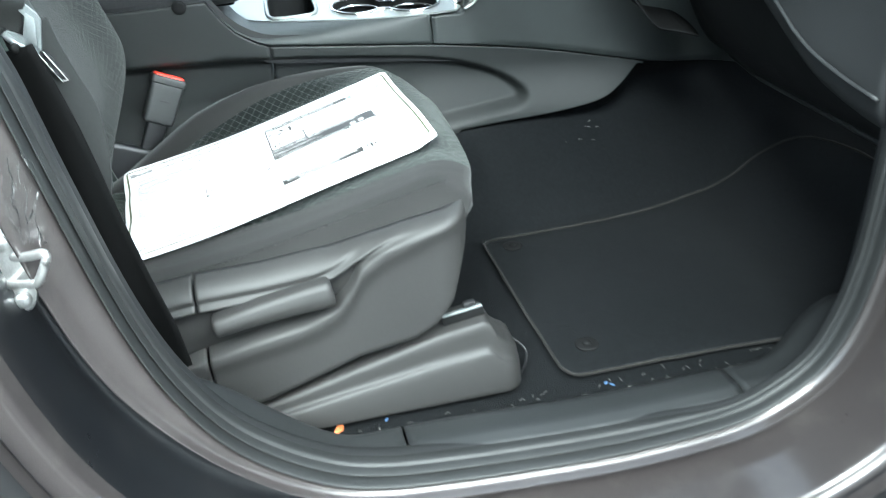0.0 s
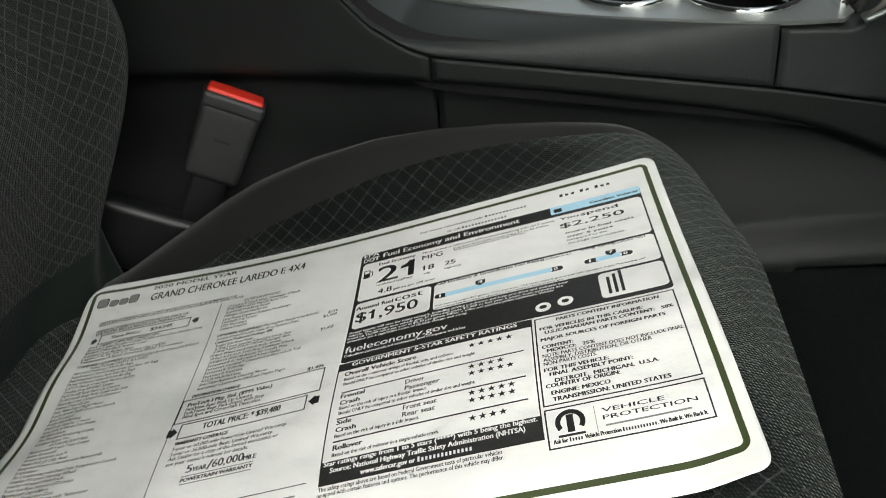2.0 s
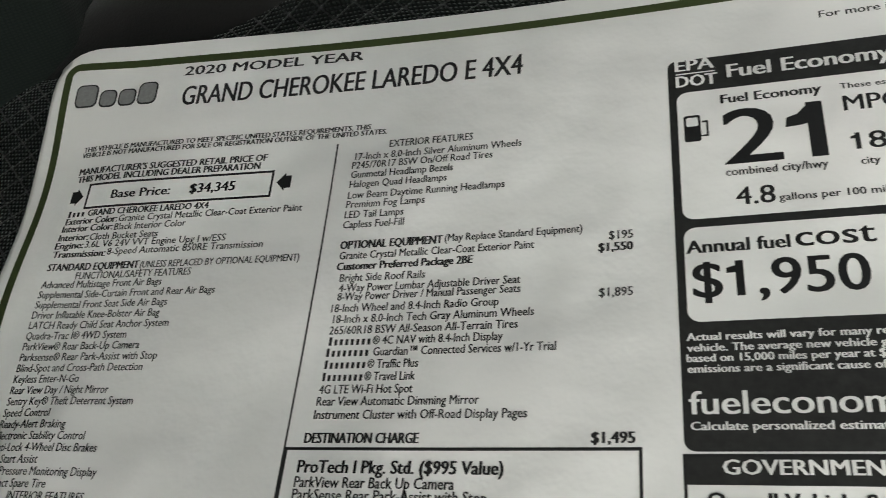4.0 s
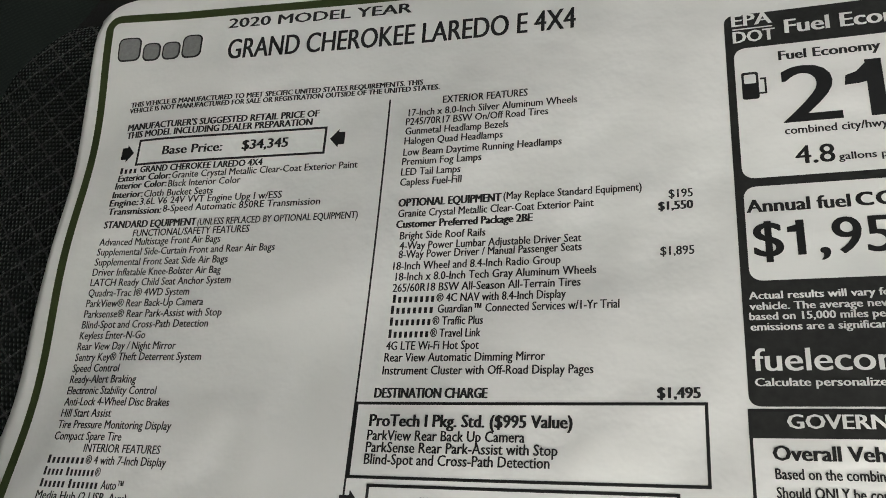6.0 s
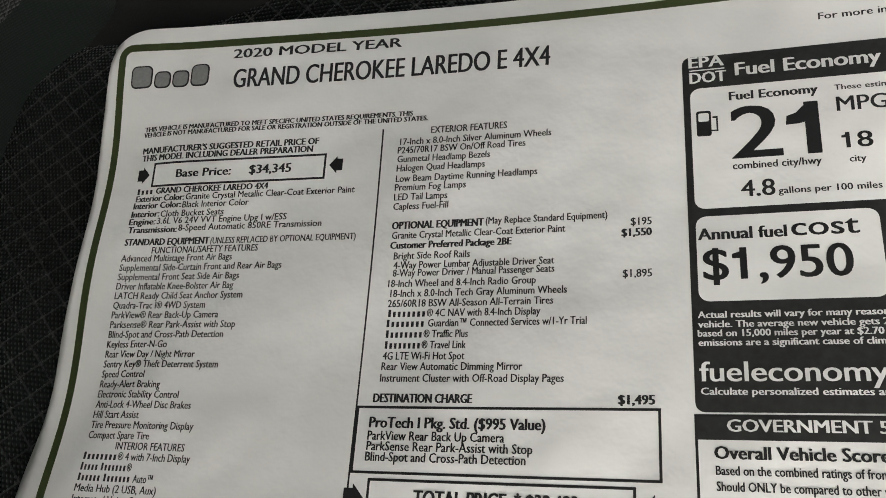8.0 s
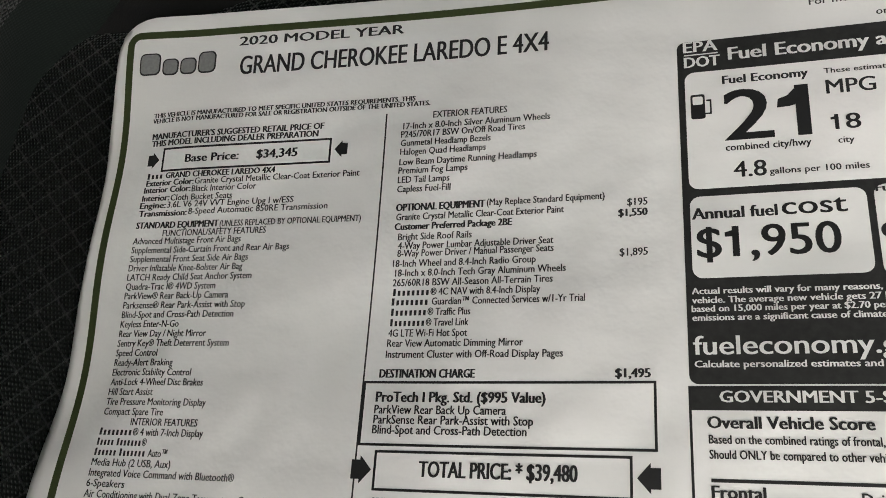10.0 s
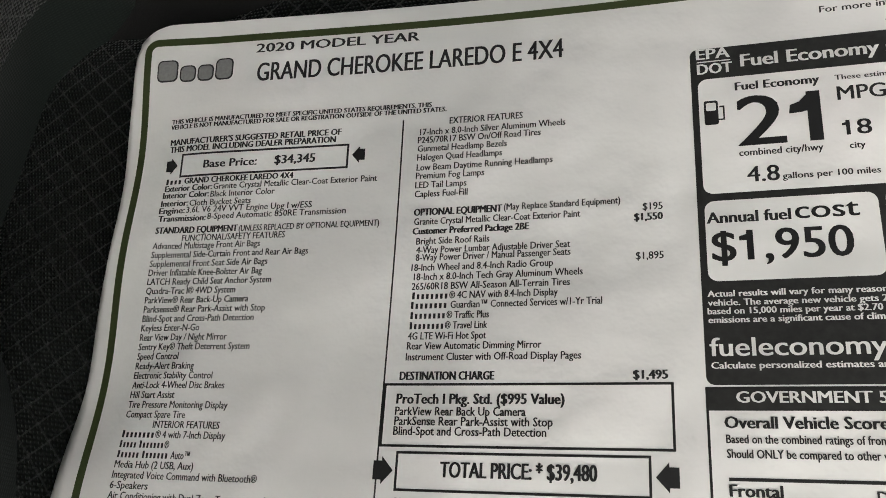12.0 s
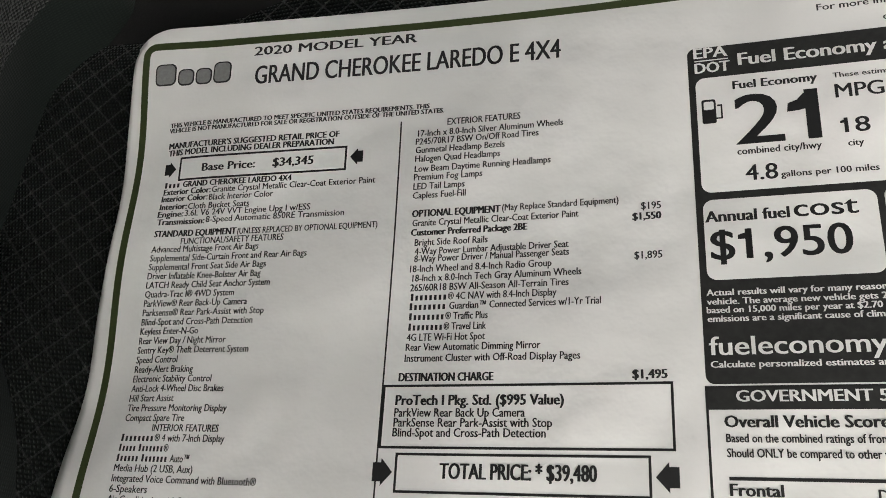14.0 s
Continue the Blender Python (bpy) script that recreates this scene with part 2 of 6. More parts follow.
# ---- building helpers ----
def part(name, bm, material, parent=None, label="", smooth=True, category="", kind="", group=""):
    me = bpy.data.meshes.new(name)
    bmesh.ops.recalc_face_normals(bm, faces=bm.faces)
    bm.to_mesh(me)
    bm.free()
    me.materials.append(material)
    if smooth:
        me.polygons.foreach_set("use_smooth", [True] * len(me.polygons))
    ob = new(name, me)
    if parent is not None:
        ob.parent = parent
    return tagged(ob, label, category, group, kind)


def thing(name, label, category, kind="", group="", at=None):
    ob = new(name)
    ob.empty_display_size = 0.05
    if at is not None:
        ob.matrix_basis = at
    return tagged(ob, label, category, group, kind)


def rbox(half, r, n=(6, 6, 6), centre=(0, 0, 0), shape=None):
    """A box with rounded edges of radius r, with n cells along each axis. shape: moves each point."""
    bm = bmesh.new()
    h = half
    seen = {}

    def vert(p):
        key = tuple(round(c, 6) for c in p)
        if key not in seen:
            rr = [min(r, c) for c in h]
            inner = [max(-(h[i] - rr[i]), min(h[i] - rr[i], p[i])) for i in range(3)]
            d = [(p[i] - inner[i]) / rr[i] for i in range(3)]
            ln = math.sqrt(sum(c * c for c in d)) or 1.0
            q = Vector([inner[i] + rr[i] * d[i] / ln + centre[i] for i in range(3)])
            seen[key] = bm.verts.new(shape(q) if shape else q)
        return seen[key]

    def cuts(i):
        edge = min(r, h[i])
        e = [-h[i] + edge * k / 4 for k in range(5)]
        mid = [-h[i] + edge + (2 * h[i] - 2 * edge) * k / n[i] for k in range(1, n[i])] if h[i] > edge + 1e-6 else []
        full = e + mid + [-v for v in reversed(e)]
        return sorted({round(v, 6) for v in full})

    c = [cuts(i) for i in range(3)]
    for ax in range(3):
        u, w = (ax + 1) % 3, (ax + 2) % 3
        for s in (-1, 1):
            for i in range(len(c[u]) - 1):
                for j in range(len(c[w]) - 1):
                    quad = []
                    for a, b in ((i, j), (i + 1, j), (i + 1, j + 1), (i, j + 1)):
                        p = [0, 0, 0]
                        p[ax], p[u], p[w] = s * h[ax], c[u][a], c[w][b]
                        quad.append(vert(p))
                    if len(set(quad)) == 4:
                        try:
                            bm.faces.new(quad)
                        except ValueError:
                            pass
    return bm


def grid(f, us, vs, thick=None):
    """A sheet of points f(u, v); thick: a vector by which its back lies behind."""
    bm = bmesh.new()
    rows = [[bm.verts.new(f(u, v)) for v in vs] for u in us]
    for i in range(len(us) - 1):
        for j in range(len(vs) - 1):
            bm.faces.new((rows[i][j], rows[i + 1][j], rows[i + 1][j + 1], rows[i][j + 1]))
    if thick is not None:
        t = Vector(thick)
        back = [[bm.verts.new(p.co + t) for p in r] for r in rows]
        a, b = len(us) - 1, len(vs) - 1
        for i in range(a):
            for j in range(b):
                bm.faces.new((back[i][j], back[i][j + 1], back[i + 1][j + 1], back[i + 1][j]))
            bm.faces.new((rows[i][0], back[i][0], back[i + 1][0], rows[i + 1][0]))
            bm.faces.new((rows[i][b], rows[i + 1][b], back[i + 1][b], back[i][b]))
        for j in range(b):
            bm.faces.new((rows[0][j], rows[0][j + 1], back[0][j + 1], back[0][j]))
            bm.faces.new((rows[a][j], back[a][j], back[a][j + 1], rows[a][j + 1]))
    return bm


def span(a, b, n):
    return [a + (b - a) * i / n for i in range(n + 1)]


def spline(pts, steps=8):
    """Catmull-Rom through points of any size."""
    out = []
    P = [Vector(p) for p in pts]
    P = [P[0] * 2 - P[1]] + P + [P[-1] * 2 - P[-2]]
    for i in range(1, len(P) - 2):
        for k in range(steps):
            t = k / steps
            a, b, c, d = P[i - 1], P[i], P[i + 1], P[i + 2]
            out.append(0.5 * (2 * b + (c - a) * t + (2 * a - 5 * b + 4 * c - d) * t * t + (3 * b - a - 3 * c + d) * t ** 3))
    out.append(P[-2])
    return out


def tube(pts, r, sides=8, closed=False):
    """A round bar along points."""
    bm = bmesh.new()
    P = [Vector(p) for p in pts]
    rings = []
    for i, p in enumerate(P):
        a, b = P[max(i - 1, 0)], P[min(i + 1, len(P) - 1)]
        if closed:
            a, b = P[i - 1], P[(i + 1) % len(P)]
        d = (b - a).normalized()
        up = Vector((0, 0, 1)) if abs(d.z) < 0.9 else Vector((1, 0, 0))
        s = d.cross(up).normalized()
        w = s.cross(d)
        rad = r(i / (len(P) - 1)) if callable(r) else r
        rings.append([bm.verts.new(p + rad * (math.cos(2 * math.pi * k / sides) * s + math.sin(2 * math.pi * k / sides) * w)) for k in range(sides)])
    m = len(rings)
    for i in range(m if closed else m - 1):
        for k in range(sides):
            bm.faces.new((rings[i][k], rings[i][(k + 1) % sides], rings[(i + 1) % m][(k + 1) % sides], rings[(i + 1) % m][k]))
    if not closed:
        bm.faces.new(rings[0])
        bm.faces.new(list(reversed(rings[-1])))
    return bm


def prism(outline, depth, bevel=0.0, segs=3):
    """An outline of 3D points pushed along depth, its rims rounded."""
    bm = bmesh.new()
    d = Vector(depth)
    P = [Vector(p) for p in outline]
    P = [p for i, p in enumerate(P) if (p - P[i - 1]).length > 1e-5]
    n = len(P)
    axis = d.normalized()
    area = sum((P[i].cross(P[(i + 1) % n])).dot(axis) for i in range(n))
    side = []
    for i in range(n):
        t = (P[(i + 1) % n] - P[i]).normalized() + (P[i] - P[i - 1]).normalized()
        s = t.cross(axis)
        s = s.normalized() if s.length > 1e-6 else Vector((0, 0, 0))
        side.append(s if area > 0 else -s)
    steps = [(0.0, 0.0)] if not bevel else [(bevel * (1 - math.sin(k * math.pi / 2 / segs)), bevel * (1 - math.cos(k * math.pi / 2 / segs))) for k in range(segs + 1)]
    rings = [[bm.verts.new(p - s * i + axis * h) for p, s in zip(P, side)] for i, h in steps]
    rings += [[bm.verts.new(p - s * i + d - axis * h) for p, s in zip(P, side)] for i, h in reversed(steps)]
    for r, q in zip(rings, rings[1:]):
        for i in range(n):
            bm.faces.new((r[i], r[(i + 1) % n], q[(i + 1) % n], q[i]))
    bm.faces.new(list(reversed(rings[0])))
    bm.faces.new(rings[-1])
    return bm


def moved(bm, m):
    bmesh.ops.transform(bm, matrix=m, verts=bm.verts)
    return bm


def joined(*bms):
    out = bmesh.new()
    for b in bms:
        me = bpy.data.meshes.new("join")
        b.to_mesh(me)
        out.from_mesh(me)
        b.free()
        bpy.data.meshes.remove(me)
    return out


def disc(r, h, sides=24, dome=0.0):
    """A low round button, standing on z = 0."""
    bm = bmesh.new()
    rings = []
    for rad, z in ((r, 0), (r, h * 0.7), (r * 0.93, h), (r * 0.5, h + dome)):
        rings.append([bm.verts.new((rad * math.cos(2 * math.pi * k / sides), rad * math.sin(2 * math.pi * k / sides), z)) for k in range(sides)])
    for i in range(3):
        for k in range(sides):
            bm.faces.new((rings[i][k], rings[i][(k + 1) % sides], rings[i + 1][(k + 1) % sides], rings[i + 1][k]))
    bm.faces.new(rings[-1])
    bm.faces.new(list(reversed(rings[0])))
    return bm


def bump(x, c, w):
    return math.exp(-((x - c) / w) ** 2)


def along(table, x):
    for (x0, z0), (x1, z1) in zip(table, table[1:]):
        if x <= x1:
            t = max(0.0, (x - x0) / (x1 - x0))
            return z0 + (z1 - z0) * t * 1.0
    return table[-1][1]


# ---- ground and shell ----
# never in view; its dark tone is chosen to cut light bounced upward
part("ground", grid(lambda u, v: (u, v, 0.0), span(-60, 60, 24), span(-60, 60, 24)), GROUND_DARK, None, "unseen ground under the car, dark to limit bounced light", kind="structure", category="ground")

def smooth01(x, a, b):
    t = max(0.0, min(1.0, (x - a) / (b - a)))
    return t * t * (3 - 2 * t)


# the edge of the door opening, seen from the side (x, z)
OPENING = spline([(-0.160, 1.62), (-0.176, 1.40), (-0.170, 1.22), (-0.157, 1.092), (-0.1476, 1.044), (-0.134, 0.958), (-0.115, 0.853), (-0.093, 0.776), (-0.060, 0.710), (-0.02, 0.665),
                  (0.03, 0.631), (0.075, 0.616), (0.12, 0.609), (0.2, 0.601), (0.32, 0.594), (0.41, 0.597), (0.462, 0.604), (0.50, 0.620), (0.535, 0.645), (0.556, 0.68), (0.571, 0.730),
                  (0.581, 0.812), (0.585, 1.0), (0.55, 1.15), (0.42, 1.36), (0.24, 1.56), (0.07, 1.64), (-0.07, 1.655)], 5)


def offset_path(path, n):
    """The closed path moved outward by n."""
    out = []
    m = len(path)
    for i, p in enumerate(path):
        d = (path[(i + 1) % m] - path[i - 1]).normalized()
        out.append(p + Vector((d.y, -d.x)) * n)
    return out


def girth(p):
    """How broad the painted frame is: full on the pillar, narrower along the sill and the front."""
    return 0.62 + 0.38 * max(0.0, min(1.0, (0.10 - p.x) / 0.20)) * max(0.0, min(1.0, (p.y - 0.58) / 0.14))


def sweep(profile, steps=5, upto=9.0, since=-9.0):
    """A profile of (outward, y) points carried round the door opening, as far forward as x = upto."""
    pro = spline([(a, b, 0) for a, b in profile], steps) if steps > 1 else [Vector((a, b, 0)) for a, b in profile]
    bm = bmesh.new()
    m = len(OPENING)
    wide = [girth(p) for p in OPENING]
    wide = [sum(wide[(i + k) % m] for k in range(-5, 6)) / 11 for i in range(m)]
    lips = [0.34 + 0.66 * smooth01(p.y, 0.69, 0.83) * (1 - smooth01(p.x, 0.0, 0.1)) for p in OPENING]            # the painted lip is thin along the sill
    lips = [sum(lips[(i + k) % m] for k in range(-4, 5)) / 9 for i in range(m)]
    near, far = offset_path(OPENING, 0.026), offset_path(OPENING, 1.0)
    rings = []
    for q in pro:
        ring = []
        for i, p in enumerate(near):
            d = (far[i] - near[i]).normalized()
            narrow = 0.50 - 0.12 * smooth01((wide[i] - 0.62) / 0.38, 0.3, 1.0)
            if q.x > 0.026:
                full = (0.0855 - 0.026) * wide[i]
                lip = (0.0635 - 0.026) * wide[i] * lips[i]
                if q.x <= 0.0635:
                    out = lip * (q.x - 0.026) / (0.0635 - 0.026)
                elif q.x <= 0.0855:
                    out = lip + (full - lip) * (q.x - 0.0635) / (0.0855 - 0.0635)
                else:
                    out = full + (q.x - 0.0855) * wide[i]
                p = p + d * out
            else:
                p = p + d * (q.x - 0.026) * narrow
            flat = 1 - 0.55 * smooth01(p.x, 0.30, 0.50)            # shallower towards the front
            ring.append(bm.verts.new((p.x, q.y if q.y < -0.515 else -0.515 + (q.y + 0.515) * flat, p.y)))
        rings.append(ring)
    for i in range(len(rings) - 1):
        for k in range(m):
            if since <= OPENING[k].x < upto or (since > 0 and OPENING[k].y > 1.3):
                bm.faces.new((rings[i][k], rings[i][(k + 1) % m], rings[i + 1][(k + 1) % m], rings[i + 1][k]))
    loose = [v for v in bm.verts if not v.link_faces]
    bmesh.ops.delete(bm, geom=loose, context="VERTS")
    return bm


frame_thing = thing("door_frame", "grey-brown painted door opening of a car with rubber weatherstrip", "door frame", kind="structure")
LIP = [(0.020, -0.500), (0.026, -0.516), (0.032, -0.521), (0.042, -0.523), (0.050, -0.526), (0.0555, -0.532), (0.059, -0.535), (0.0615, -0.532), (0.0635, -0.524)]
FACE = [(0.0635, -0.524), (0.067, -0.513), (0.073, -0.508), (0.080, -0.514), (0.0835, -0.550), (0.0855, -0.588)]
EDGE = [(0.0855, -0.588), (0.088, -0.604), (0.092, -0.609), (0.096, -0.611), (0.102, -0.616), (0.105, -0.626), (0.104, -0.640)]
for name, line in (("painted_flange", LIP), ("outer_edge", EDGE)):
    part(name, sweep(line, 4), PAINT, frame_thing)
part("sill_face", sweep(FACE, 4, since=0.12), PAINT, frame_thing)
part("pillar_face", sweep(FACE, 4, upto=0.12), PAINT_SHADED, frame_thing, "lower door pillar face, its paint darkened for shade")
part("rear_door_edge", sweep([(0.150, -0.612), (0.147, -0.630), (0.148, -0.642), (0.154, -0.650), (0.166, -0.654), (0.24, -0.657)], 4, 0.0), PAINT, frame_thing)
part("weatherstrip", sweep([(0.006, -0.485), (0.000, -0.493), (0.0005, -0.505), (0.005, -0.512), (0.0085, -0.5085), (0.0105, -0.510), (0.012, -0.518), (0.016, -0.5235), (0.021, -0.5225), (0.025, -0.515), (0.025, -0.503)], 4), RUBBER, frame_thing, "dark grey rubber door seal")
part("seal_lip", sweep([(0.000, -0.480), (-0.006, -0.488), (-0.006, -0.498), (0.001, -0.502)], 4), RUBBER, frame_thing)
part("inner_trim", sweep([(-0.003, -0.492), (-0.006, -0.485), (-0.004, -0.474), (0.014, -0.462), (0.04, -0.455)], 3), PLASTIC_SOFT, frame_thing, "soft dark plastic pillar and sill cover")
part("gap_rubber", sweep([(0.103, -0.625), (0.112, -0.600), (0.122, -0.602), (0.14, -0.612), (0.2, -0.62)], 2), BLACK, frame_thing)


def slab(name, a, b, material, label, bev=0.01):
    """A wall, pillar or roof of the car as a rounded slab between two corners."""
    c = [(p + q) / 2 for p, q in zip(a, b)]
    h = [abs(p - q) / 2 for p, q in zip(a, b)]
    return part(name, rbox(h, bev, (2, 2, 2), c), material, None, label, kind="structure", category="car body")


slab("wall_rear_side", (-1.9, -0.70, 0.35), (-0.40, -0.64, 1.05), PAINT, "grey-brown painted rear door panel")
slab("wall_front_side", (0.76, -0.70, 0.3), (1.9, -0.64, 1.05), PAINT, "grey-brown painted front wing")
slab("wall_sill", (-0.4, -0.69, 0.20), (0.8, -0.60, 0.46), BLACK, "black plastic lower sill cladding")
slab("ceiling", (-1.7, -0.62, 1.70), (0.30, 1.3, 1.76), HEADLINER, "grey cloth headliner under the roof")
slab("wall_far_side", (-1.9, 1.28, 0.3), (1.4, 1.34, 1.06), PLASTIC, "dark plastic inner side of the far doors")
slab("wall_far_pillar", (-0.45, 1.22, 1.06), (-0.30, 1.3, 1.70), HEADLINER, "grey far pillar cover")
slab("wall_rear", (-1.95, -0.62, 0.3), (-1.88, 1.3, 1.1), PLASTIC, "dark plastic rear wall of the cabin")
slab("window_1", (-1.9, -0.66, 1.05), (-0.42, -0.63, 1.70), TINTED, "deep tinted rear side window")
slab("window_2", (-1.9, 1.30, 1.05), (-0.45, 1.33, 1.70), TINTED, "deep tinted far rear side window")
slab("window_3", (-1.94, -0.62, 1.10), (-1.90, 1.3, 1.72), TINTED, "deep tinted tailgate window")
slab("wall_pillar_cover", (-0.42, -0.60, 0.60), (-0.215, -0.47, 1.70), PLASTIC_SOFT, "dark plastic cover of the door pillar")
slab("wall_firewall", (1.14, -0.62, 0.40), (1.20, 1.3, 1.14), BLACK, "dark front wall of the footwell")
slab("wall_footwell_side", (0.62, -0.50, 0.50), (1.16, -0.47, 1.10), PLASTIC_SOFT, "dark plastic side cover of the footwell")


# unseen slab for the open door, added to keep light off the footwell
open_door = slab("wall_open_door", (-1.0, -0.05, 0.40), (0.0, 0.05, 1.10), PLASTIC, "dark plastic inner side of the open front door, out of view")
open_door.matrix_basis = pose(0.70, -0.78, 0, 0, 0, 68)


# ---- floor ----
def carpet_z(x, y):
    z = 0.545
    lean = 0.10 * smooth01(x, 0.55, 0.98)
    z += 0.192 * smooth01(y, 0.035 + lean, 0.190 + lean) - 0.07 * smooth01(y, 0.150 + lean, 0.175 + lean) * (1 - smooth01(x, 0.52, 0.62))            # tunnel
    z += 0.028 * smooth01(-y, 0.385, 0.44)                          # sill side
    z += 0.34 * smooth01(x, 0.72, 1.16)                             # toe board
    return z + 0.0014 * noise.noise(Vector((x * 26, y * 26, 0)))


floor = part("floor", grid(lambda x, y: (x, y, carpet_z(x, y)), span(-1.8, 1.15, 150), span(-0.48, 0.33, 70), (0, 0, -0.02)), CARPET, None, "black carpet on the footwell floor", kind="structure", category="floor")
slab("floor_pan", (-1.85, -0.6, 0.38), (1.15, 1.3, 0.48), BLACK, "dark floor pan under the carpet")


def sill_cover(x0, x1, n):
    def f(u, v):
        x = x0 + (x1 - x0) * u
        pro = [(-0.412, 0.560), (-0.421, 0.584), (-0.432, 0.592), (-0.470, 0.598), (-0.487, 0.594), (-0.494, 0.584)]
        k = min(int(v * 5), 4)
        t = v * 5 - k
        y, z = (pro[k][i] * (1 - t) + pro[k + 1][i] * t for i in range(2))
        lift = 0.040 * smooth01(x, 0.55, 0.66) + 0.13 * smooth01(-x, -0.06, 0.14) - 0.010 * smooth01(x, 0.12, 0.34)
        return (x, y + 0.05 * smooth01(x, 0.52, 0.68), z + lift)
    return grid(f, span(0, 1, n), span(0, 1, 20), (0, 0.01, -0.012))


sill = thing("sill_trim", "smooth dark plastic scuff cover along the door sill", "trim", kind="structure")
part("scuff_cover", sill_cover(0.103, 0.488, 40), SCUFF, sill)
part("front_cover", sill_cover(0.491, 0.68, 20), SCUFF, sill)
part("rear_cover", sill_cover(-0.25, 0.100, 30), SCUFF, sill)

# ---- dashboard ----
dash = thing("dashboard", "dark soft plastic lower dashboard with glove box", "dashboard")


def dash_skin():
    # the overhang towards the seats is out of view, added to block windscreen light
    pro = spline([(0.83, 0.752), (0.80, 0.758), (0.765, 0.778), (0.72, 0.83), (0.672, 0.92), (0.650, 1.02), (0.600, 1.070), (0.50, 1.090), (0.435, 1.110), (0.425, 1.150), (0.48, 1.205), (0.86, 1.235), (1.15, 1.18)], 6)

    def f(u, v):
        p = pro[int(round(u * (len(pro) - 1)))]
        y = -0.475 + 0.66 * v
        return (p.x + 0.02 * smooth01(y, 0.02, 0.18) + 0.04 * smooth01(-y, 0.38, 0.475) + max(0.0, 0.60 - p.x) * smooth01(-y, 0.04, 0.20), y, p.y)
    return grid(f, span(0, 1, len(pro) - 1), span(0, 1, 30), (0.02, 0, 0.01))


part("lower_cover", dash_skin(), PLASTIC_SOFT, dash)
part("glove_box_door", rbox((0.014, 0.19, 0.075), 0.012, (4, 12, 10), (0, 0, 0), lambda q: Vector((q.x - 0.35 * q.z * q.z - 0.1 * q.y * q.y, q.y, q.z))), VINYL, dash, "black glove box door").matrix_basis = pose(0.668, -0.13, 0.985, 0, -18, 0)
part("edge_strip", tube([(0.792 + 0.02 * smooth01(y, 0.02, 0.18), y, 0.757) for y in span(-0.44, 0.17, 24)], 0.0045, 8), PLASTIC, dash, "thin grey edge strip under the dashboard")
# unseen; drawn rearward to keep windscreen light off the console
part("far_top", rbox((0.375, 0.56, 0.085), 0.06, (4, 6, 4), (0.795, 0.74, 1.125)), PLASTIC_SOFT, dash)
KNEE = [(-0.475, 0.862), (-0.43, 0.866), (-0.392, 0.872), (-0.355, 0.880), (-0.322, 0.892), (-0.284, 0.913), (-0.242, 0.937), (-0.15, 0.997), (-0.02, 1.07)]
part("knee_panel", grid(lambda u, v: (0.602 + 0.05 * (1 - math.sqrt(max(0.0, 1 - (1 - min(1.0, v / 0.22)) ** 2))) + 0.02 * v, -0.475 + 0.455 * u, along(KNEE, -0.475 + 0.455 * u) * (1 - v) + 1.15 * v), span(0, 1, 30), span(0, 1, 24), (0.012, 0, 0)), PLASTIC, dash, "dark grained knee panel under the dashboard")
part("knee_seam", tube([(0.604, y, along(KNEE, y) + 0.050) for y in span(-0.47, -0.06, 24)], 0.0026, 6), PLASTIC, dash)
def centre_knee(u, v):
    y, z = -0.03 + 0.175 * u, 0.862 + 0.228 * v
    return (max(0.50, 0.540 + (0.961 - z) * 0.80) + 0.05 * (1 - smooth01(v, 0.0, 0.10)) - 0.03 * (u - 1) ** 2, y, z)


part("lower_panel", grid(centre_knee, span(0, 1, 16), span(0, 1, 24), (0.003, 0, 0.001)), MATT_BLACK, dash, "matt black panel under the dashboard")
boss = part("latch_boss", moved(disc(0.024, 0.010, 28, 0.004), pose(0.552, 0.052, 0.957, 0, -52, 0)), BLACK, dash, "round black boss")
part("screw", moved(disc(0.006, 0.005, 16, 0.002), pose(0.543, 0.052, 0.964, 0, -52, 0)), CHROME, boss, "small shiny screw head")
part("boss_fin", tube(spline([(0.560, 0.088, 0.945), (0.556, 0.055, 0.932), (0.556, 0.012, 0.929), (0.558, -0.020, 0.932)], 6), lambda t: 0.0015 + 0.004 * math.sin(math.pi * t), 8), MATT_BLACK, boss)
part("side_cap", grid(lambda u, v: (0.60 + 0.26 * u + 0.02 * math.sin(3 * v), -0.462 + 0.022 * math.sin(math.pi * u), 0.62 + 0.50 * v), span(0, 1, 14), span(0, 1, 16), (0, -0.012, 0)), PLASTIC, dash, "dark plastic end cap beside the door")

# ---- mat ----
def mat_edge():
    return spline([(0.320, -0.335), (0.331, -0.354), (0.36, -0.359), (0.50, -0.360), (0.66, -0.366), (0.80, -0.364), (0.86, -0.350), (0.885, -0.30), (0.890, -0.15), (0.885, -0.04), (0.868, 0.035),
                   (0.83, 0.074), (0.78, 0.078), (0.72, 0.070), (0.64, 0.045), (0.55, 0.028), (0.45, 0.022), (0.335, 0.022), (0.314, 0.012), (0.311, -0.01), (0.315, -0.2), (0.320, -0.335)], 6)[:-1]


def mat_top(x, y):
    return carpet_z(x, y) + 0.011


floor_mat = thing("floor_mat", "black carpet floor mat with stitched edge in the front footwell", "floor mat")
edge = mat_edge()


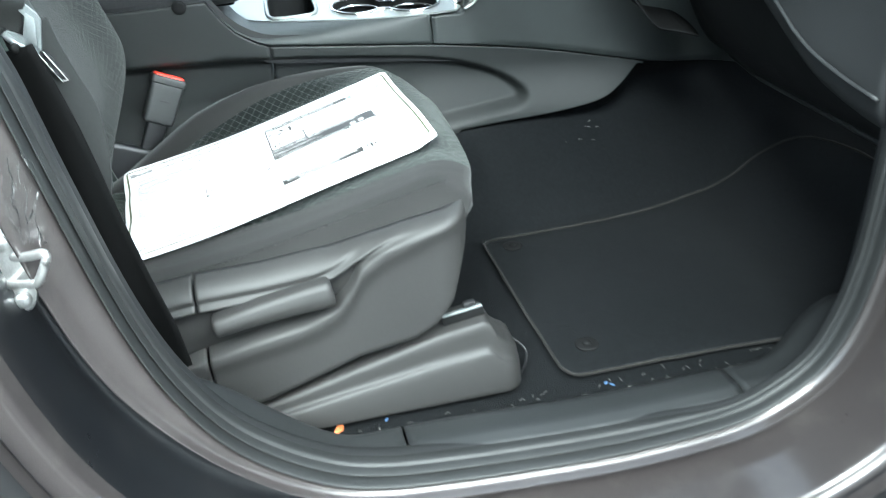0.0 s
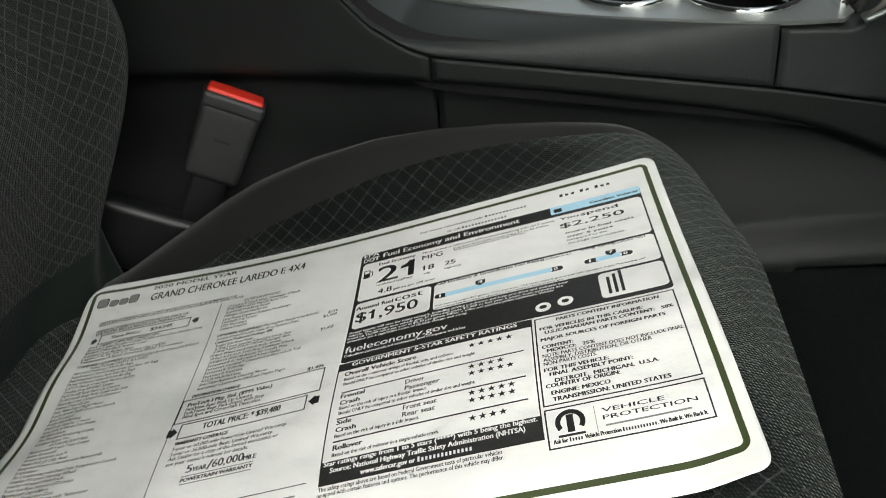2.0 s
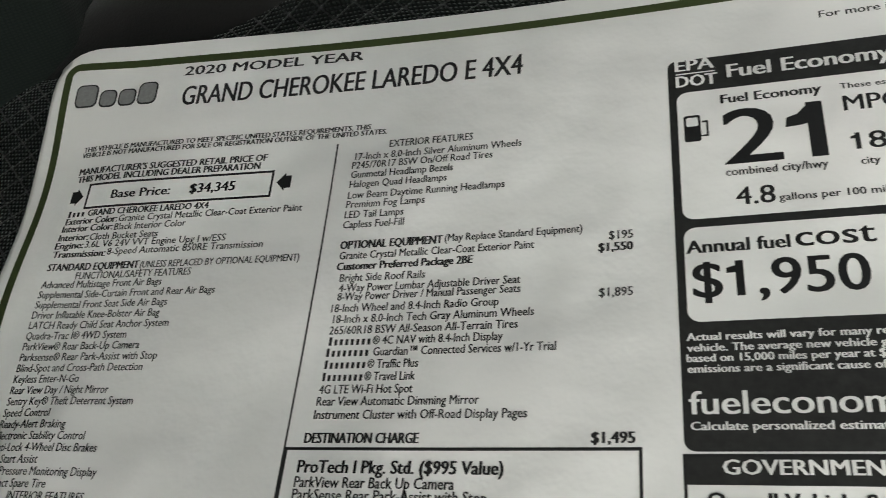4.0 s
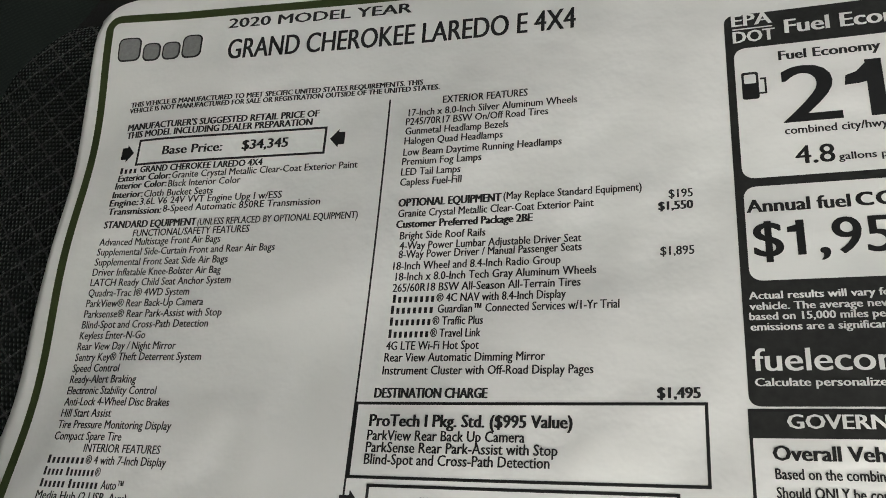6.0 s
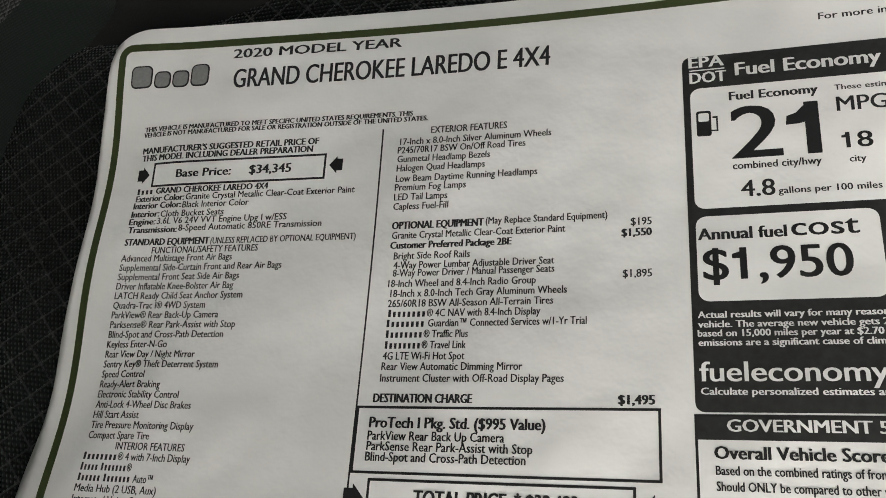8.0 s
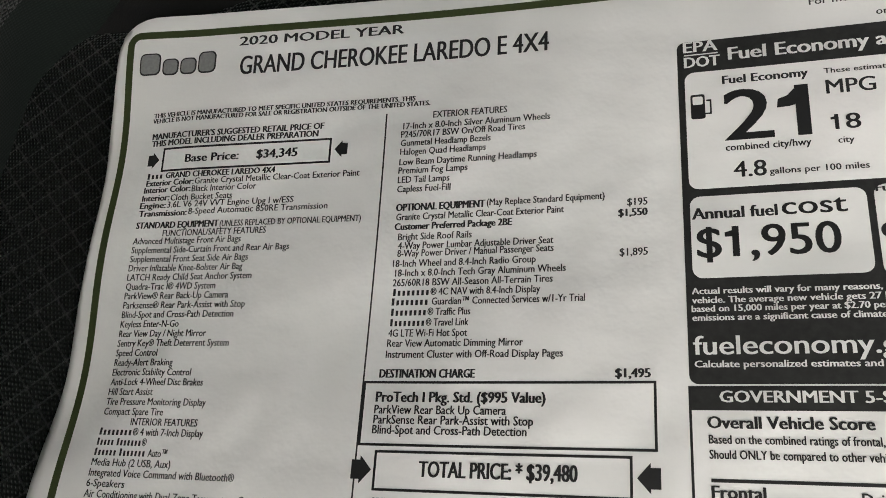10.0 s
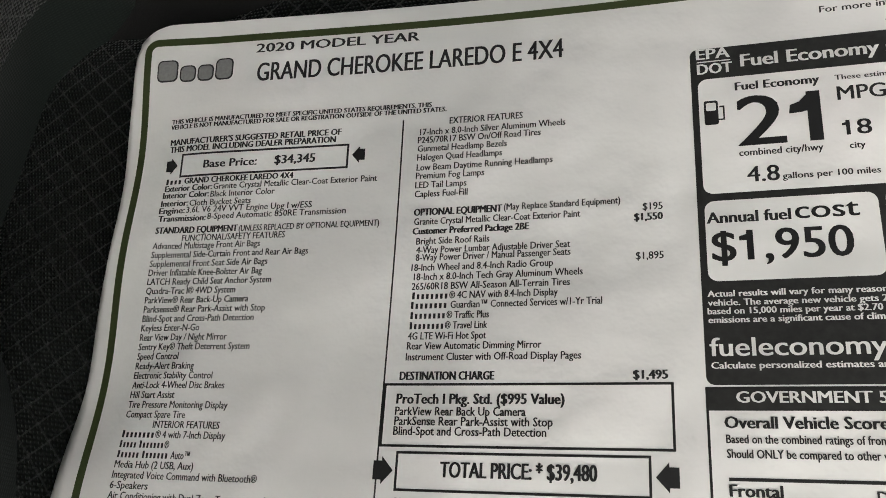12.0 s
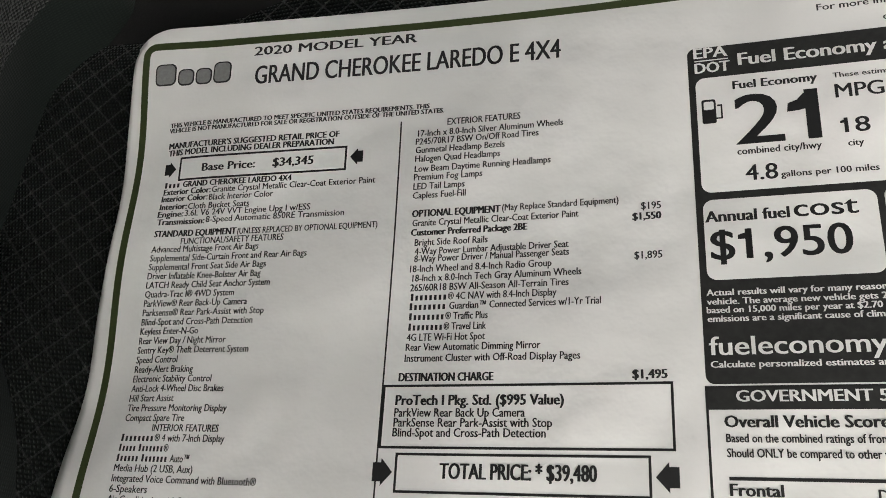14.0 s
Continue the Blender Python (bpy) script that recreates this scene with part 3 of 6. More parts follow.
def mat_sheet():
    bm = bmesh.new()
    cx, cy = 0.62, -0.13
    rings = []
    for k in range(15):
        s = k / 14
        ring = []
        for p in edge:
            x, y = cx + (p.x - cx) * s, cy + (p.y - cy) * s
            ring.append(bm.verts.new((x, y, mat_top(x, y) - (0.003 if k == 14 else 0))) if k else None)
        rings.append(ring)
    mid = bm.verts.new((cx, cy, mat_top(cx, cy)))
    n = len(edge)
    for i in range(n):
        j = (i + 1) % n
        bm.faces.new((mid, rings[1][i], rings[1][j]))
        for k in range(1, 14):
            bm.faces.new((rings[k][i], rings[k + 1][i], rings[k + 1][j], rings[k][j]))
    return bm


part("carpet_top", mat_sheet(), MAT, floor_mat)
part("binding", tube([(p.x, p.y, mat_top(p.x, p.y) - 0.0015) for p in edge], 0.0021, 8, True), BINDING, floor_mat, "grey-brown stitched edge binding")
for x, y in ((0.351, -0.014), (0.368, -0.302)):
    b = part("anchor_button", moved(disc(0.0155, 0.0025, 28, 0.0006), pose(x, y, mat_top(x, y))), MATT_BLACK, floor_mat, "round black plastic anchor button")
    part("button_cap", moved(disc(0.006, 0.002, 20, 0.0008), pose(x, y, mat_top(x, y) + 0.0025)), MATT_BLACK, b)

# ---- seat ----
PITCH = 15.0
PAPER = Matrix.Translation((0, 0, 0.80)) @ pose(0, 0, 0, 0, -PITCH, 0) @ pose(0, 0, 0, 0, 0, 5.0)


# the lie of the sheet: powers of u and v, and how much of each
BEND = ((2, 0, -0.00065), (1, 1, -0.00482), (0, 2, -0.00288), (3, 0, -0.01124), (2, 1, 0.00298), (1, 2, -0.00582), (0, 3, 0.01343), (4, 0, 0.00111), (3, 1, 0.00103), (2, 2, 0.00562),
        (1, 3, 0.00583), (0, 4, -0.00602), (5, 0, 0.00691), (4, 1, -0.00296))


def sheet_lie(u, v):
    a, b = max(-0.205, min(0.194, u)) / 0.1998, (max(-0.226, min(0.026, v)) + 0.111) / 0.1332
    return sum(k * a ** i * b ** j for i, j, k in BEND)


def paper_at(u, v, lift=0.0):
    """A point of the sheet: u to the right, v up the page, from the corner of its fuel panel."""
    curl = 0.005 * smooth01(u, 0.160, 0.1935) * smooth01(-v, 0.195, 0.2285)
    curl += 0.0016 * math.cos((v + 0.065) * 74.0) * smooth01(-u, 0.168, 0.205)      # waves along the rolled end
    return PAPER @ Vector((u, v, sheet_lie(u, v) + curl + lift))
CUSHION_POSE = pose(0, 0, 0.80, 0, -PITCH, 0)
C5, S5 = math.cos(radians(5)), math.sin(radians(5))


HUMP = [(-0.27, -0.010), (-0.22, 0.004), (-0.155, 0.024), (-0.125, 0.033), (-0.095, 0.039), (-0.05, 0.0425), (0.0, 0.041), (0.05, 0.034), (0.09, 0.0245), (0.13, 0.012), (0.165, 0.000), (0.21, -0.010), (0.25, -0.018)]


def far_edge(a):
    """Where the far seam of the centre panel runs."""
    return 0.078 + 0.16 * max(0.0, a) + 0.22 * min(0.0, max(-0.22, a))


def cushion_top(a, b):
    """Height of the cushion over its mean plane; it bears the sheet."""
    u, v = a * C5 + b * S5, -a * S5 + b * C5
    w = sheet_lie(u, v) - 0.0022 - 0.020 * smooth01(-u, 0.07, 0.2) * smooth01(v, -0.10, 0.02)
    k = smooth01(b - 0.087 * a, 0.042, 0.104)                       # the far bolster
    w = w * (1 - k) + k * (along(HUMP, a) + 0.006)
    w -= 0.0014 * bump(b, -0.290, 0.010)                            # the seam along the near bolster
    w -= 0.006 * smooth01(-v, 0.165, 0.225) * bump(u, 0.02, 0.13)             # hollow under the near edge of the sheet
    w -= 0.0025 * bump(b, far_edge(a), 0.005) + 0.0012 * bump(b + 0.055 * a, -0.2315, 0.004)
    return w


def cushion_shape(q):
    a, b, c = q
    a += 0.75 * min(0.0, c + 0.042) * smooth01(a, 0.08, 0.22)
    a += smooth01(a, 0.08, 0.23) * (0.0165 * smooth01(b, -0.29, -0.19) - 0.009)            # the front swells in the middle
    a -= 0.038 * smooth01(a, 0.08, 0.236) * smooth01(b, -0.05, 0.15)                      # and draws back at the far corner
    b -= 0.055 * a * bump(b, -0.2315, 0.05)                         # the near edge of the panel runs slantwise
    b += 0.16 * max(0.0, a) * bump(b, 0.078, 0.035) + 0.22 * min(0.0, max(-0.22, a)) * bump(b, 0.078, 0.06)      # and its far edge spreads towards the front
    c += smooth01(c, -0.10, -0.01) * cushion_top(a, b)
    b += 0.012 * bump(c, -0.06, 0.035) * (-1 if b < -0.3 else 0)
    return Vector((a, b, c + 0.0008 * noise.noise(Vector((a * 14, b * 14, c * 14))) - 0.0008))


seat = thing("passenger_seat", "dark grey cloth bucket seat with patterned centre panels", "car seat")
CC, CH = (-0.062, -0.097, -0.0745), (0.298, 0.240, 0.072)


def cushion_piece(keep):
    bm = rbox(CH, 0.060, (66, 52, 6), CC, cushion_shape)
    drop = [f for f in bm.faces if not keep(f.calc_center_median())]
    bmesh.ops.delete(bm, geom=drop, context="FACES")
    return bm


def is_panel(p):
    return p.z > -0.055 and -0.2315 - 0.055 * p.x < p.y < far_edge(p.x) and p.x > -0.34


for name, keep, material, label in (("cushion", lambda p: not is_panel(p), CLOTH_PLAIN, "plain dark grey cloth bolsters of the seat cushion"), ("centre_panel", is_panel, CLOTH, "dark mesh cloth crossed by pale diamond threads")):
    part(name, cushion_piece(keep), material, seat, label).matrix_basis = CUSHION_POSE


def rim(theta, a):
    """A point on the rounded near rim of the cushion."""
    t = radians(theta)
    return CUSHION_POSE @ cushion_shape(Vector((a, -0.277 - 0.0605 * math.sin(t), -0.0625 + 0.0605 * math.cos(t))))


def seam_angle(a):
    return along([(-0.26, 24), (-0.156, 19), (-0.09, 14.5), (0.03, 11), (0.12, 13), (0.19, 17), (0.215, 21)], a)


part("bolster_seam", tube([rim(seam_angle(a), a) for a in span(-0.2, 0.205, 60)], 0.0005, 6), WEBBING_GREY, seat, "dark seam along the near bolster of the cushion")
part("side_stitch", joined(*[tube([rim(seam_angle(a) + 2.6, a), rim(seam_angle(a) + 2.6, a + 0.0034)], 0.0006, 5) for a in span(-0.2, 0.200, 66)]), CLOTH_PLAIN, seat, "dark grey stitches beside the bolster seam", kind="stuff")
random.seed(4)
part("panel_stitch", joined(*[tube([CUSHION_POSE @ (cushion_shape(Vector((a, b, -0.0025))) + Vector((0, 0, 0.0012))) for a in (k, k + 0.0035)], 0.0004, 5) for b in (-0.2350,) for k in span(-0.20, 0.190, 50)]), STITCH, seat, "grey stitches along the centre panel", kind="stuff")


def back_shape(q):
    a, b, c = q          # a forward, b across, c up along the backrest
    if a > -0.01:
        k = smooth01(a, -0.01, 0.05)
        far, near = bump(b, 0.100, 0.050), bump(b, -0.215, 0.085)
        up = 1 - 0.55 * smooth01(c, 0.26, 0.55)
        a += k * (0.035 + 0.038 * far * up + 0.042 * near * up)
        a -= k * (0.004 * bump(b, 0.112, 0.006) + 0.006 * bump(b, -0.078, 0.006))
        a -= k * 0.005 * bump(c, 0.178, 0.007) * smooth01(-b, 0.08, 0.10)
        mid = smooth01(b, -0.15, -0.07)
        a -= k * ((0.085 + 0.016 * mid) * (1 - smooth01(c, -0.10, 0.11)) + (0.008 + 0.016 * mid) * (1 - smooth01(c, -0.06, 0.12)))
    b -= 0.055 * (1 - smooth01(c, -0.08, 0.15)) * smooth01(b, -0.06, 0.13)            # the foot draws in on the far side
    return Vector((a + 0.0014 * noise.noise(Vector((b * 12, c * 12, 0.3))), b, c))


BACK_POSE = pose(-0.246, 0, 0.80, 0, -17, 0)
BC, BH = (-0.022, -0.10, 0.22), (0.062, 0.247, 0.36)


def back_piece(keep):
    bm = rbox(BH, 0.055, (6, 64, 100), BC, back_shape)
    drop = [f for f in bm.faces if not keep(f.calc_center_median())]
    bmesh.ops.delete(bm, geom=drop, context="FACES")
    return bm


def is_back_panel(p):
    return p.x > -0.02 and p.z > -0.03 and (-0.078 < p.y < 0.112 or (0.136 < p.z < 0.176 and -0.235 < p.y < -0.07))


for name, keep, material, label in (("backrest", lambda p: not is_back_panel(p), CLOTH_SIDE, "plain dark cloth backrest bolsters"), ("backrest_panel", is_back_panel, CLOTH_BACK, "dark cloth crossed by pale diamond threads")):
    part(name, back_piece(keep), material, seat, label).matrix_basis = BACK_POSE

for way in ([(-0.290, 0.112), (-0.277, 0.062), (-0.258, 0.014), (-0.244, -0.022)], [(-0.290, 0.112), (-0.288, 0.062), (-0.279, 0.010), (-0.268, -0.022)]):
    part("lower_seam", tube([BACK_POSE @ back_shape(Vector((0.0402, p.x, p.y))) for p in spline(way, 8)], 0.0007, 6), MATT_BLACK, seat, "dark tucked seam at the foot of the backrest")

# side trim of the seat
TRIM_TOP = [(-0.28, 0.735), (-0.20, 0.752), (-0.147, 0.762), (-0.094, 0.767), (-0.02, 0.769), (0.055, 0.776), (0.087, 0.784), (0.14, 0.796), (0.185, 0.804), (0.206, 0.806), (0.216, 0.805)]
TRIM_LOW = [(-0.28, 0.60), (-0.20, 0.585), (-0.12, 0.585), (-0.04, 0.600), (0.02, 0.620), (0.07, 0.637), (0.138, 0.6476), (0.165, 0.664), (0.186, 0.690), (0.207, 0.752), (0.216, 0.79)]
SWOOSH = [(-0.28, 0.668), (-0.13, 0.672), (-0.11, 0.678), (-0.05, 0.690), (0.014, 0.701), (0.052, 0.717), (0.070, 0.738), (0.084, 0.762), (0.112, 0.780), (0.30, 0.85)]


def trim_piece(x0, x1, n):
    def f(u, v):
        x = x0 + (x1 - x0) * u
        lo, hi = along(TRIM_LOW, x), along(TRIM_TOP, x)
        z = lo + (hi - lo) * v
        d = z - along(SWOOSH, x)
        ledge = hi - 0.004 - 0.024 * (1 - smooth01(x, 0.02, 0.13))            # the ridge over the recess stands below the upper edge
        y = -0.358 + 0.026 * smooth01(d, -0.005, 0.012) * (1 - smooth01(z, ledge - 0.007, ledge))
        y += 0.40 * max(0.0, z - ledge) + 0.004 * bump(z, ledge + 0.006, 0.004) * (1 - smooth01(x, 0.04, 0.12))
        y -= 0.0045 * bump(d, -0.011, 0.013)
        y += 0.022 * (1 - math.sqrt(max(0.0, 1 - (1 - min(1.0, (hi - z) / 0.016)) ** 2)))            # roll over the top
        y += 0.016 * (1 - math.sqrt(max(0.0, 1 - (1 - min(1.0, (z - lo) / 0.014)) ** 2)))
        y += 0.045 * (1 - math.sqrt(max(0.0, 1 - (1 - min(1.0, (0.214 - x) / 0.040)) ** 2)))           # front end
        return (x, y, z)
    return grid(f, span(0, 1, n), span(0, 1, 110), (0, 0.006, 0))


part("side_trim", trim_piece(-0.0945, 0.214, 90), PLASTIC_TRIM, seat, "grey-black sculpted plastic side cover of the seat")
part("rear_trim", trim_piece(-0.28, -0.0975, 50), PLASTIC_TRIM, seat)
lever = part("recline_lever", rbox((0.067, 0.012, 0.0135), 0.0065, (14, 2, 4), (0, 0, 0), lambda q: Vector((q.x, q.y - 0.0035 * (1 - abs(q.z) / 0.0135), q.z * (1.0 + 3.0 * q.x) - 0.5 * q.x * q.x))), PLASTIC_TRIM, seat, "long dark plastic seat lever")
lever.matrix_basis = pose(-0.016, -0.362, 0.7335, 0, -8, 0)
part("seat_rail", prism([(-0.3, -0.33, 0.562), (0.255, -0.33, 0.572), (0.255, -0.33, 0.600), (-0.3, -0.33, 0.596)], (0, 0.05, 0), 0.003), STEEL, seat, "steel seat rail")


RAIL_SIDE = spline([(-0.300, 1.0), (-0.336, 0.995), (-0.350, 0.95), (-0.353, 0.66), (-0.360, 0.56), (-0.364, 0.30), (-0.366, 0.0)], 5)


def rail_skin():
    TOP = [(-0.25, 0.578), (-0.04, 0.594), (0.06, 0.620), (0.162, 0.6455), (0.222, 0.655), (0.230, 0.649), (0.238, 0.628), (0.258, 0.612), (0.272, 0.578)]

    def f(u, v):
        x = -0.25 + 0.522 * u
        hi = along(TOP, x)
        lo = 0.558
        y, s = RAIL_SIDE[int(round(v * 30))][:2]
        y += 0.05 * (1 - math.sqrt(max(0.0, 1 - (1 - min(1.0, (0.272 - x) / 0.03)) ** 2)))
        return (x, y, lo + (hi - lo) * s)
    return grid(f, span(0, 1, 60), span(0, 1, 30), (0, 0.004, -0.003))


part("rail_cover", rail_skin(), PLASTIC_TRIM, seat, "dark plastic seat rail cover")
part("rail_end", rbox((0.025, 0.003, 0.0013), 0.001, (2, 2, 2), (0, 0, 0)), LATCH, seat, "bare steel end of the seat rail").matrix_basis = pose(0.198, -0.333, 0.6650, 0, -8, 0)
# black box in place of the shade between rail end and cover
part("rail_gap_shade", rbox((0.026, 0.0025, 0.0060), 0.001, (2, 2, 2), (0, 0, 0)), MATT_BLACK, seat).matrix_basis = pose(0.199, -0.332, 0.6575, 0, -8, 0)
part("rail_clip", rbox((0.007, 0.004, 0.003), 0.001, (2, 2, 2), (0, 0, 0)), BLACK, seat).matrix_basis = pose(0.208, -0.330, 0.6715, 0, -8, 0)
part("frame_base", rbox((0.20, 0.19, 0.05), 0.02, (2, 2, 2), (-0.05, -0.10, 0.640)), BLACK, seat)
part("wire_loop", tube(spline([(0.22, -0.27, 0.60), (0.262, -0.285, 0.585), (0.285, -0.30, 0.565), (0.270, -0.33, 0.556), (0.24, -0.34, 0.556)], 6), 0.0016, 6), BLACK, seat)

driver_seat = copy_thing(seat, pose(0.0, 0.87, 0.02))
driver_seat.name = "driver_seat"
tagged(driver_seat, "dark grey cloth bucket seat beyond the console", "car seat")

# ---- sticker ----


def paper_material(name, col):
    """Smooth coated paper that has been rolled: broad soft waves and a few creases."""
    m, nt, b = base_material(name, 0.5, 0.0, 0.45)
    tc = nt.nodes.new("ShaderNodeTexCoord").outputs["Object"]
    broad, fine, blot = noise_out(nt, tc, 11.0, 3.0, 0.5), noise_out(nt, tc, 55.0, 4.0), noise_out(nt, tc, 1200.0, 2.0)
    c = mixed(nt, ramp(nt, broad, 0.35, 0.7), tuple(v * 0.97 for v in col), (col[0] * 1.01, col[1] * 0.99, col[2] * 1.0))
    c = mixed(nt, math_node(nt, "MULTIPLY", ramp(nt, blot, 0.45, 0.7), 0.12), c, tuple(v * 0.9 for v in col))
    nt.links.new(c, b.inputs["Base Color"])
    nt.links.new(math_node(nt, "ADD", math_node(nt, "MULTIPLY", fine, 0.2), 0.36), b.inputs["Roughness"])
    bp = node(nt, "Bump", Strength=0.6, Distance=0.027)
    nt.links.new(math_node(nt, "ADD", broad, math_node(nt, "MULTIPLY", fine, 0.05)), bp.inputs["Height"])
    nt.links.new(bp.outputs[0], b.inputs["Normal"])
    return m


PAPER_MAT = paper_material("white coated paper", (0.76, 0.755, 0.745))
sticker = thing("window_sticker", "white printed price sticker sheet lying on the seat cushion", "paper")
U0, U1, V0, V1 = -0.2052, 0.1935, -0.2285, 0.0285


def paper_sheet():
    cuts = {(True, True): 0.017, (False, True): 0.010, (False, False): 0.0065, (True, False): 0.006}      # left or right, top or foot

    def f(u, v):
        cut = cuts[(u < 0, v > -0.1)]
        du, dv = min(u - U0, U1 - u), min(v - V0, V1 - v)
        if du < cut and dv < cut:
            x, y = cut - du, cut - dv
            m, h = max(x, y), math.hypot(x, y)
            s = m / h if h else 1
            u += (x - x * s) * (1 if u < 0 else -1)
            v += (y - y * s) * (1 if v < -0.1 else -1)
        if u < -0.201:                                             # the near half of the edge stands out further
            u -= 0.0034 * smooth01(-v, 0.06, 0.15) * smooth01(-u, 0.201, 0.2052)
        if u < -0.203:
            u += 0.0014 * noise.noise(Vector((v * 30, 0, 0)))
        if u < -0.2025:                                            # small tear in the edge
            u += 0.004 * bump(v, -0.1655, 0.003)
        return paper_at(u, v)
    us = sorted(set(span(U0, U1, 80) + span(U0, U0 + 0.013, 6) + span(U1 - 0.013, U1, 6)))
    vs = sorted(set(span(V0, V1, 60) + span(V0, V0 + 0.013, 6) + span(V1 - 0.013, V1, 6)))
    return grid(f, us, vs, (0, 0, -0.0002))


part("sheet", paper_sheet(), PAPER_MAT, sticker)

# ---- console ----
console = thing("centre_console", "dark plastic centre console with silver top plate", "console")
SEAM = [(-0.46, 0.955), (-0.058, 0.955), (-0.0405, 0.925), (-0.02, 0.902), (0.008, 0.884), (0.026, 0.877), (0.281, 0.847), (0.413, 0.826), (0.50, 0.813), (0.581, 0.798), (0.66, 0.780), (0.85, 0.73)]
TOP_Z = 0.896


def side_y(x, z):
    """The near face of the console."""
    return 0.170 - 0.024 * smooth01(0.80 - z, 0.0, 0.10) - 0.05 * smooth01(x, 0.38, 0.62)


FOOT = [(p.x, p.y) for p in spline([(-0.46, 0.665), (0.25, 0.688), (0.290, 0.700), (0.362, 0.705), (0.430, 0.7095), (0.490, 0.719), (0.548, 0.734), (0.580, 0.754), (0.604, 0.777), (0.622, 0.7935), (0.64, 0.81)], 5)]
POCKET = spline([(-0.60, 0.868), (-0.20, 0.866), (-0.078, 0.8625), (0.062, 0.852), (0.204, 0.835), (0.269, 0.825), (0.322, 0.813), (0.363, 0.797), (0.391, 0.784), (0.415, 0.768), (0.429, 0.754), (0.432, 0.742), (0.427, 0.731),
                 (0.413, 0.7235), (0.39, 0.719), (0.35, 0.715), (0.313, 0.710), (0.2, 0.700), (-0.2, 0.690), (-0.60, 0.690)], 3)


def pocket_depth(x, z):
    """How far a point lies inside the rim of the pocket; minus: outside."""
    best, inside = 9.0, False
    m = len(POCKET)
    for i in range(m):
        a, b = POCKET[i], POCKET[(i + 1) % m]
        dx, dz = b.x - a.x, b.y - a.y
        t = max(0.0, min(1.0, ((x - a.x) * dx + (z - a.y) * dz) / (dx * dx + dz * dz)))
        best = min(best, (x - a.x - t * dx) ** 2 + (z - a.y - t * dz) ** 2)
        if (a.y > z) != (b.y > z) and x < a.x + (z - a.y) / dz * dx:
            inside = not inside
    return math.sqrt(best) if inside else -math.sqrt(best)


def lower_side(x0, x1, n):
    def f(u, v):
        x = x0 + (x1 - x0) * u
        top = along(SEAM, x) - 0.0018
        bottom = min(along(FOOT, x), top - 0.004)
        z = bottom + (top - bottom) * v
        y = side_y(x, z)
        floor_z = 0.714 - 0.03 * max(0.0, 0.3 - x)
        soft = 0.011 + 0.016 * (1 - smooth01(z, floor_z, floor_z + 0.05))
        y += 0.021 * smooth01(pocket_depth(x, z), -0.004, soft)
        return (x, y, z)
    return grid(f, span(0, 1, n), span(0, 1, 60), (0, 0.006, 0))


part("rear_side_panel", lower_side(-0.46, 0.0242, 70), LEATHERY_SHADE, console, "leather-grained dark plastic side panel")
part("lower_side_panel", lower_side(0.0268, 0.623, 110), LEATHERY_SHADE, console, "leather-grained side panel with a long pressed pocket")


PLATE_EDGE = [(p.x, p.y) for p in spline([(-0.10, 0.40), (-0.0584, 0.352), (-0.0196, 0.298), (0.0156, 0.262), (0.06, 0.238), (0.145, 0.201), (0.262, 0.1725), (0.318, 0.1725), (0.329, 0.176), (0.337, 0.190), (0.7, 0.190)], 6)]


def plate_edge_y(x):
    return along(PLATE_EDGE, x)


def upper_side(x0, x1, n):
    def f(u, v):
        x = x0 + (x1 - x0) * u
        low = along(SEAM, x) + 0.0016
        top = max(TOP_Z - 0.002, low + 0.002)
        yb, yt = side_y(x, low) - 0.0008, max(plate_edge_y(x), 0.168) + 0.002
        ang = v * math.pi / 2
        return (x, yb + (yt - yb) * (1 - math.cos(ang)) ** 1.1, low + (top - low) * math.sin(ang) ** 0.85)
    return grid(f, span(0, 1, n), span(0, 1, 20), (0, 0.006, -0.004))


part("upper_side_panel", upper_side(-0.0565, 0.2815, 60), LEATHERY_LIT, console, "leather-grained dark shoulder beside the top plate")


def stack_side():
    def f(u, v):
        x = 0.284 + 0.556 * u
        low = along(SEAM, x) + 0.0016
        rise = TOP_Z - 0.002 + 0.26 * smooth01(x, 0.335, 0.40)
        z = low + (rise - low) * v
        y = side_y(x, low) - 0.0008 + 0.004 * v - 0.03 * smooth01(x, 0.5, 0.66) * v + 0.10 * smooth01(x, 0.62, 0.84)
        return (x, y + 0.012 * smooth01(v, 0.86, 1.0), z)
    return grid(f, span(0, 1, 60), span(0, 1, 30), (0, 0.006, -0.003))


part("stack_side_panel", stack_side(), LEATHERY_LIT, console, "dark leather-grained panel rising to the dashboard")


def loop(cx, cy, rx, ry, n=40, sq=2.0, z=TOP_Z):
    """A closed ring of points; sq above 2 squares it."""
    out = []
    for k in range(n):
        a = 2 * math.pi * k / n
        c, s = math.cos(a), math.sin(a)
        out.append(Vector((cx + rx * math.copysign(abs(c) ** (2 / sq), c), cy + ry * math.copysign(abs(s) ** (2 / sq), s), z)))
    return out


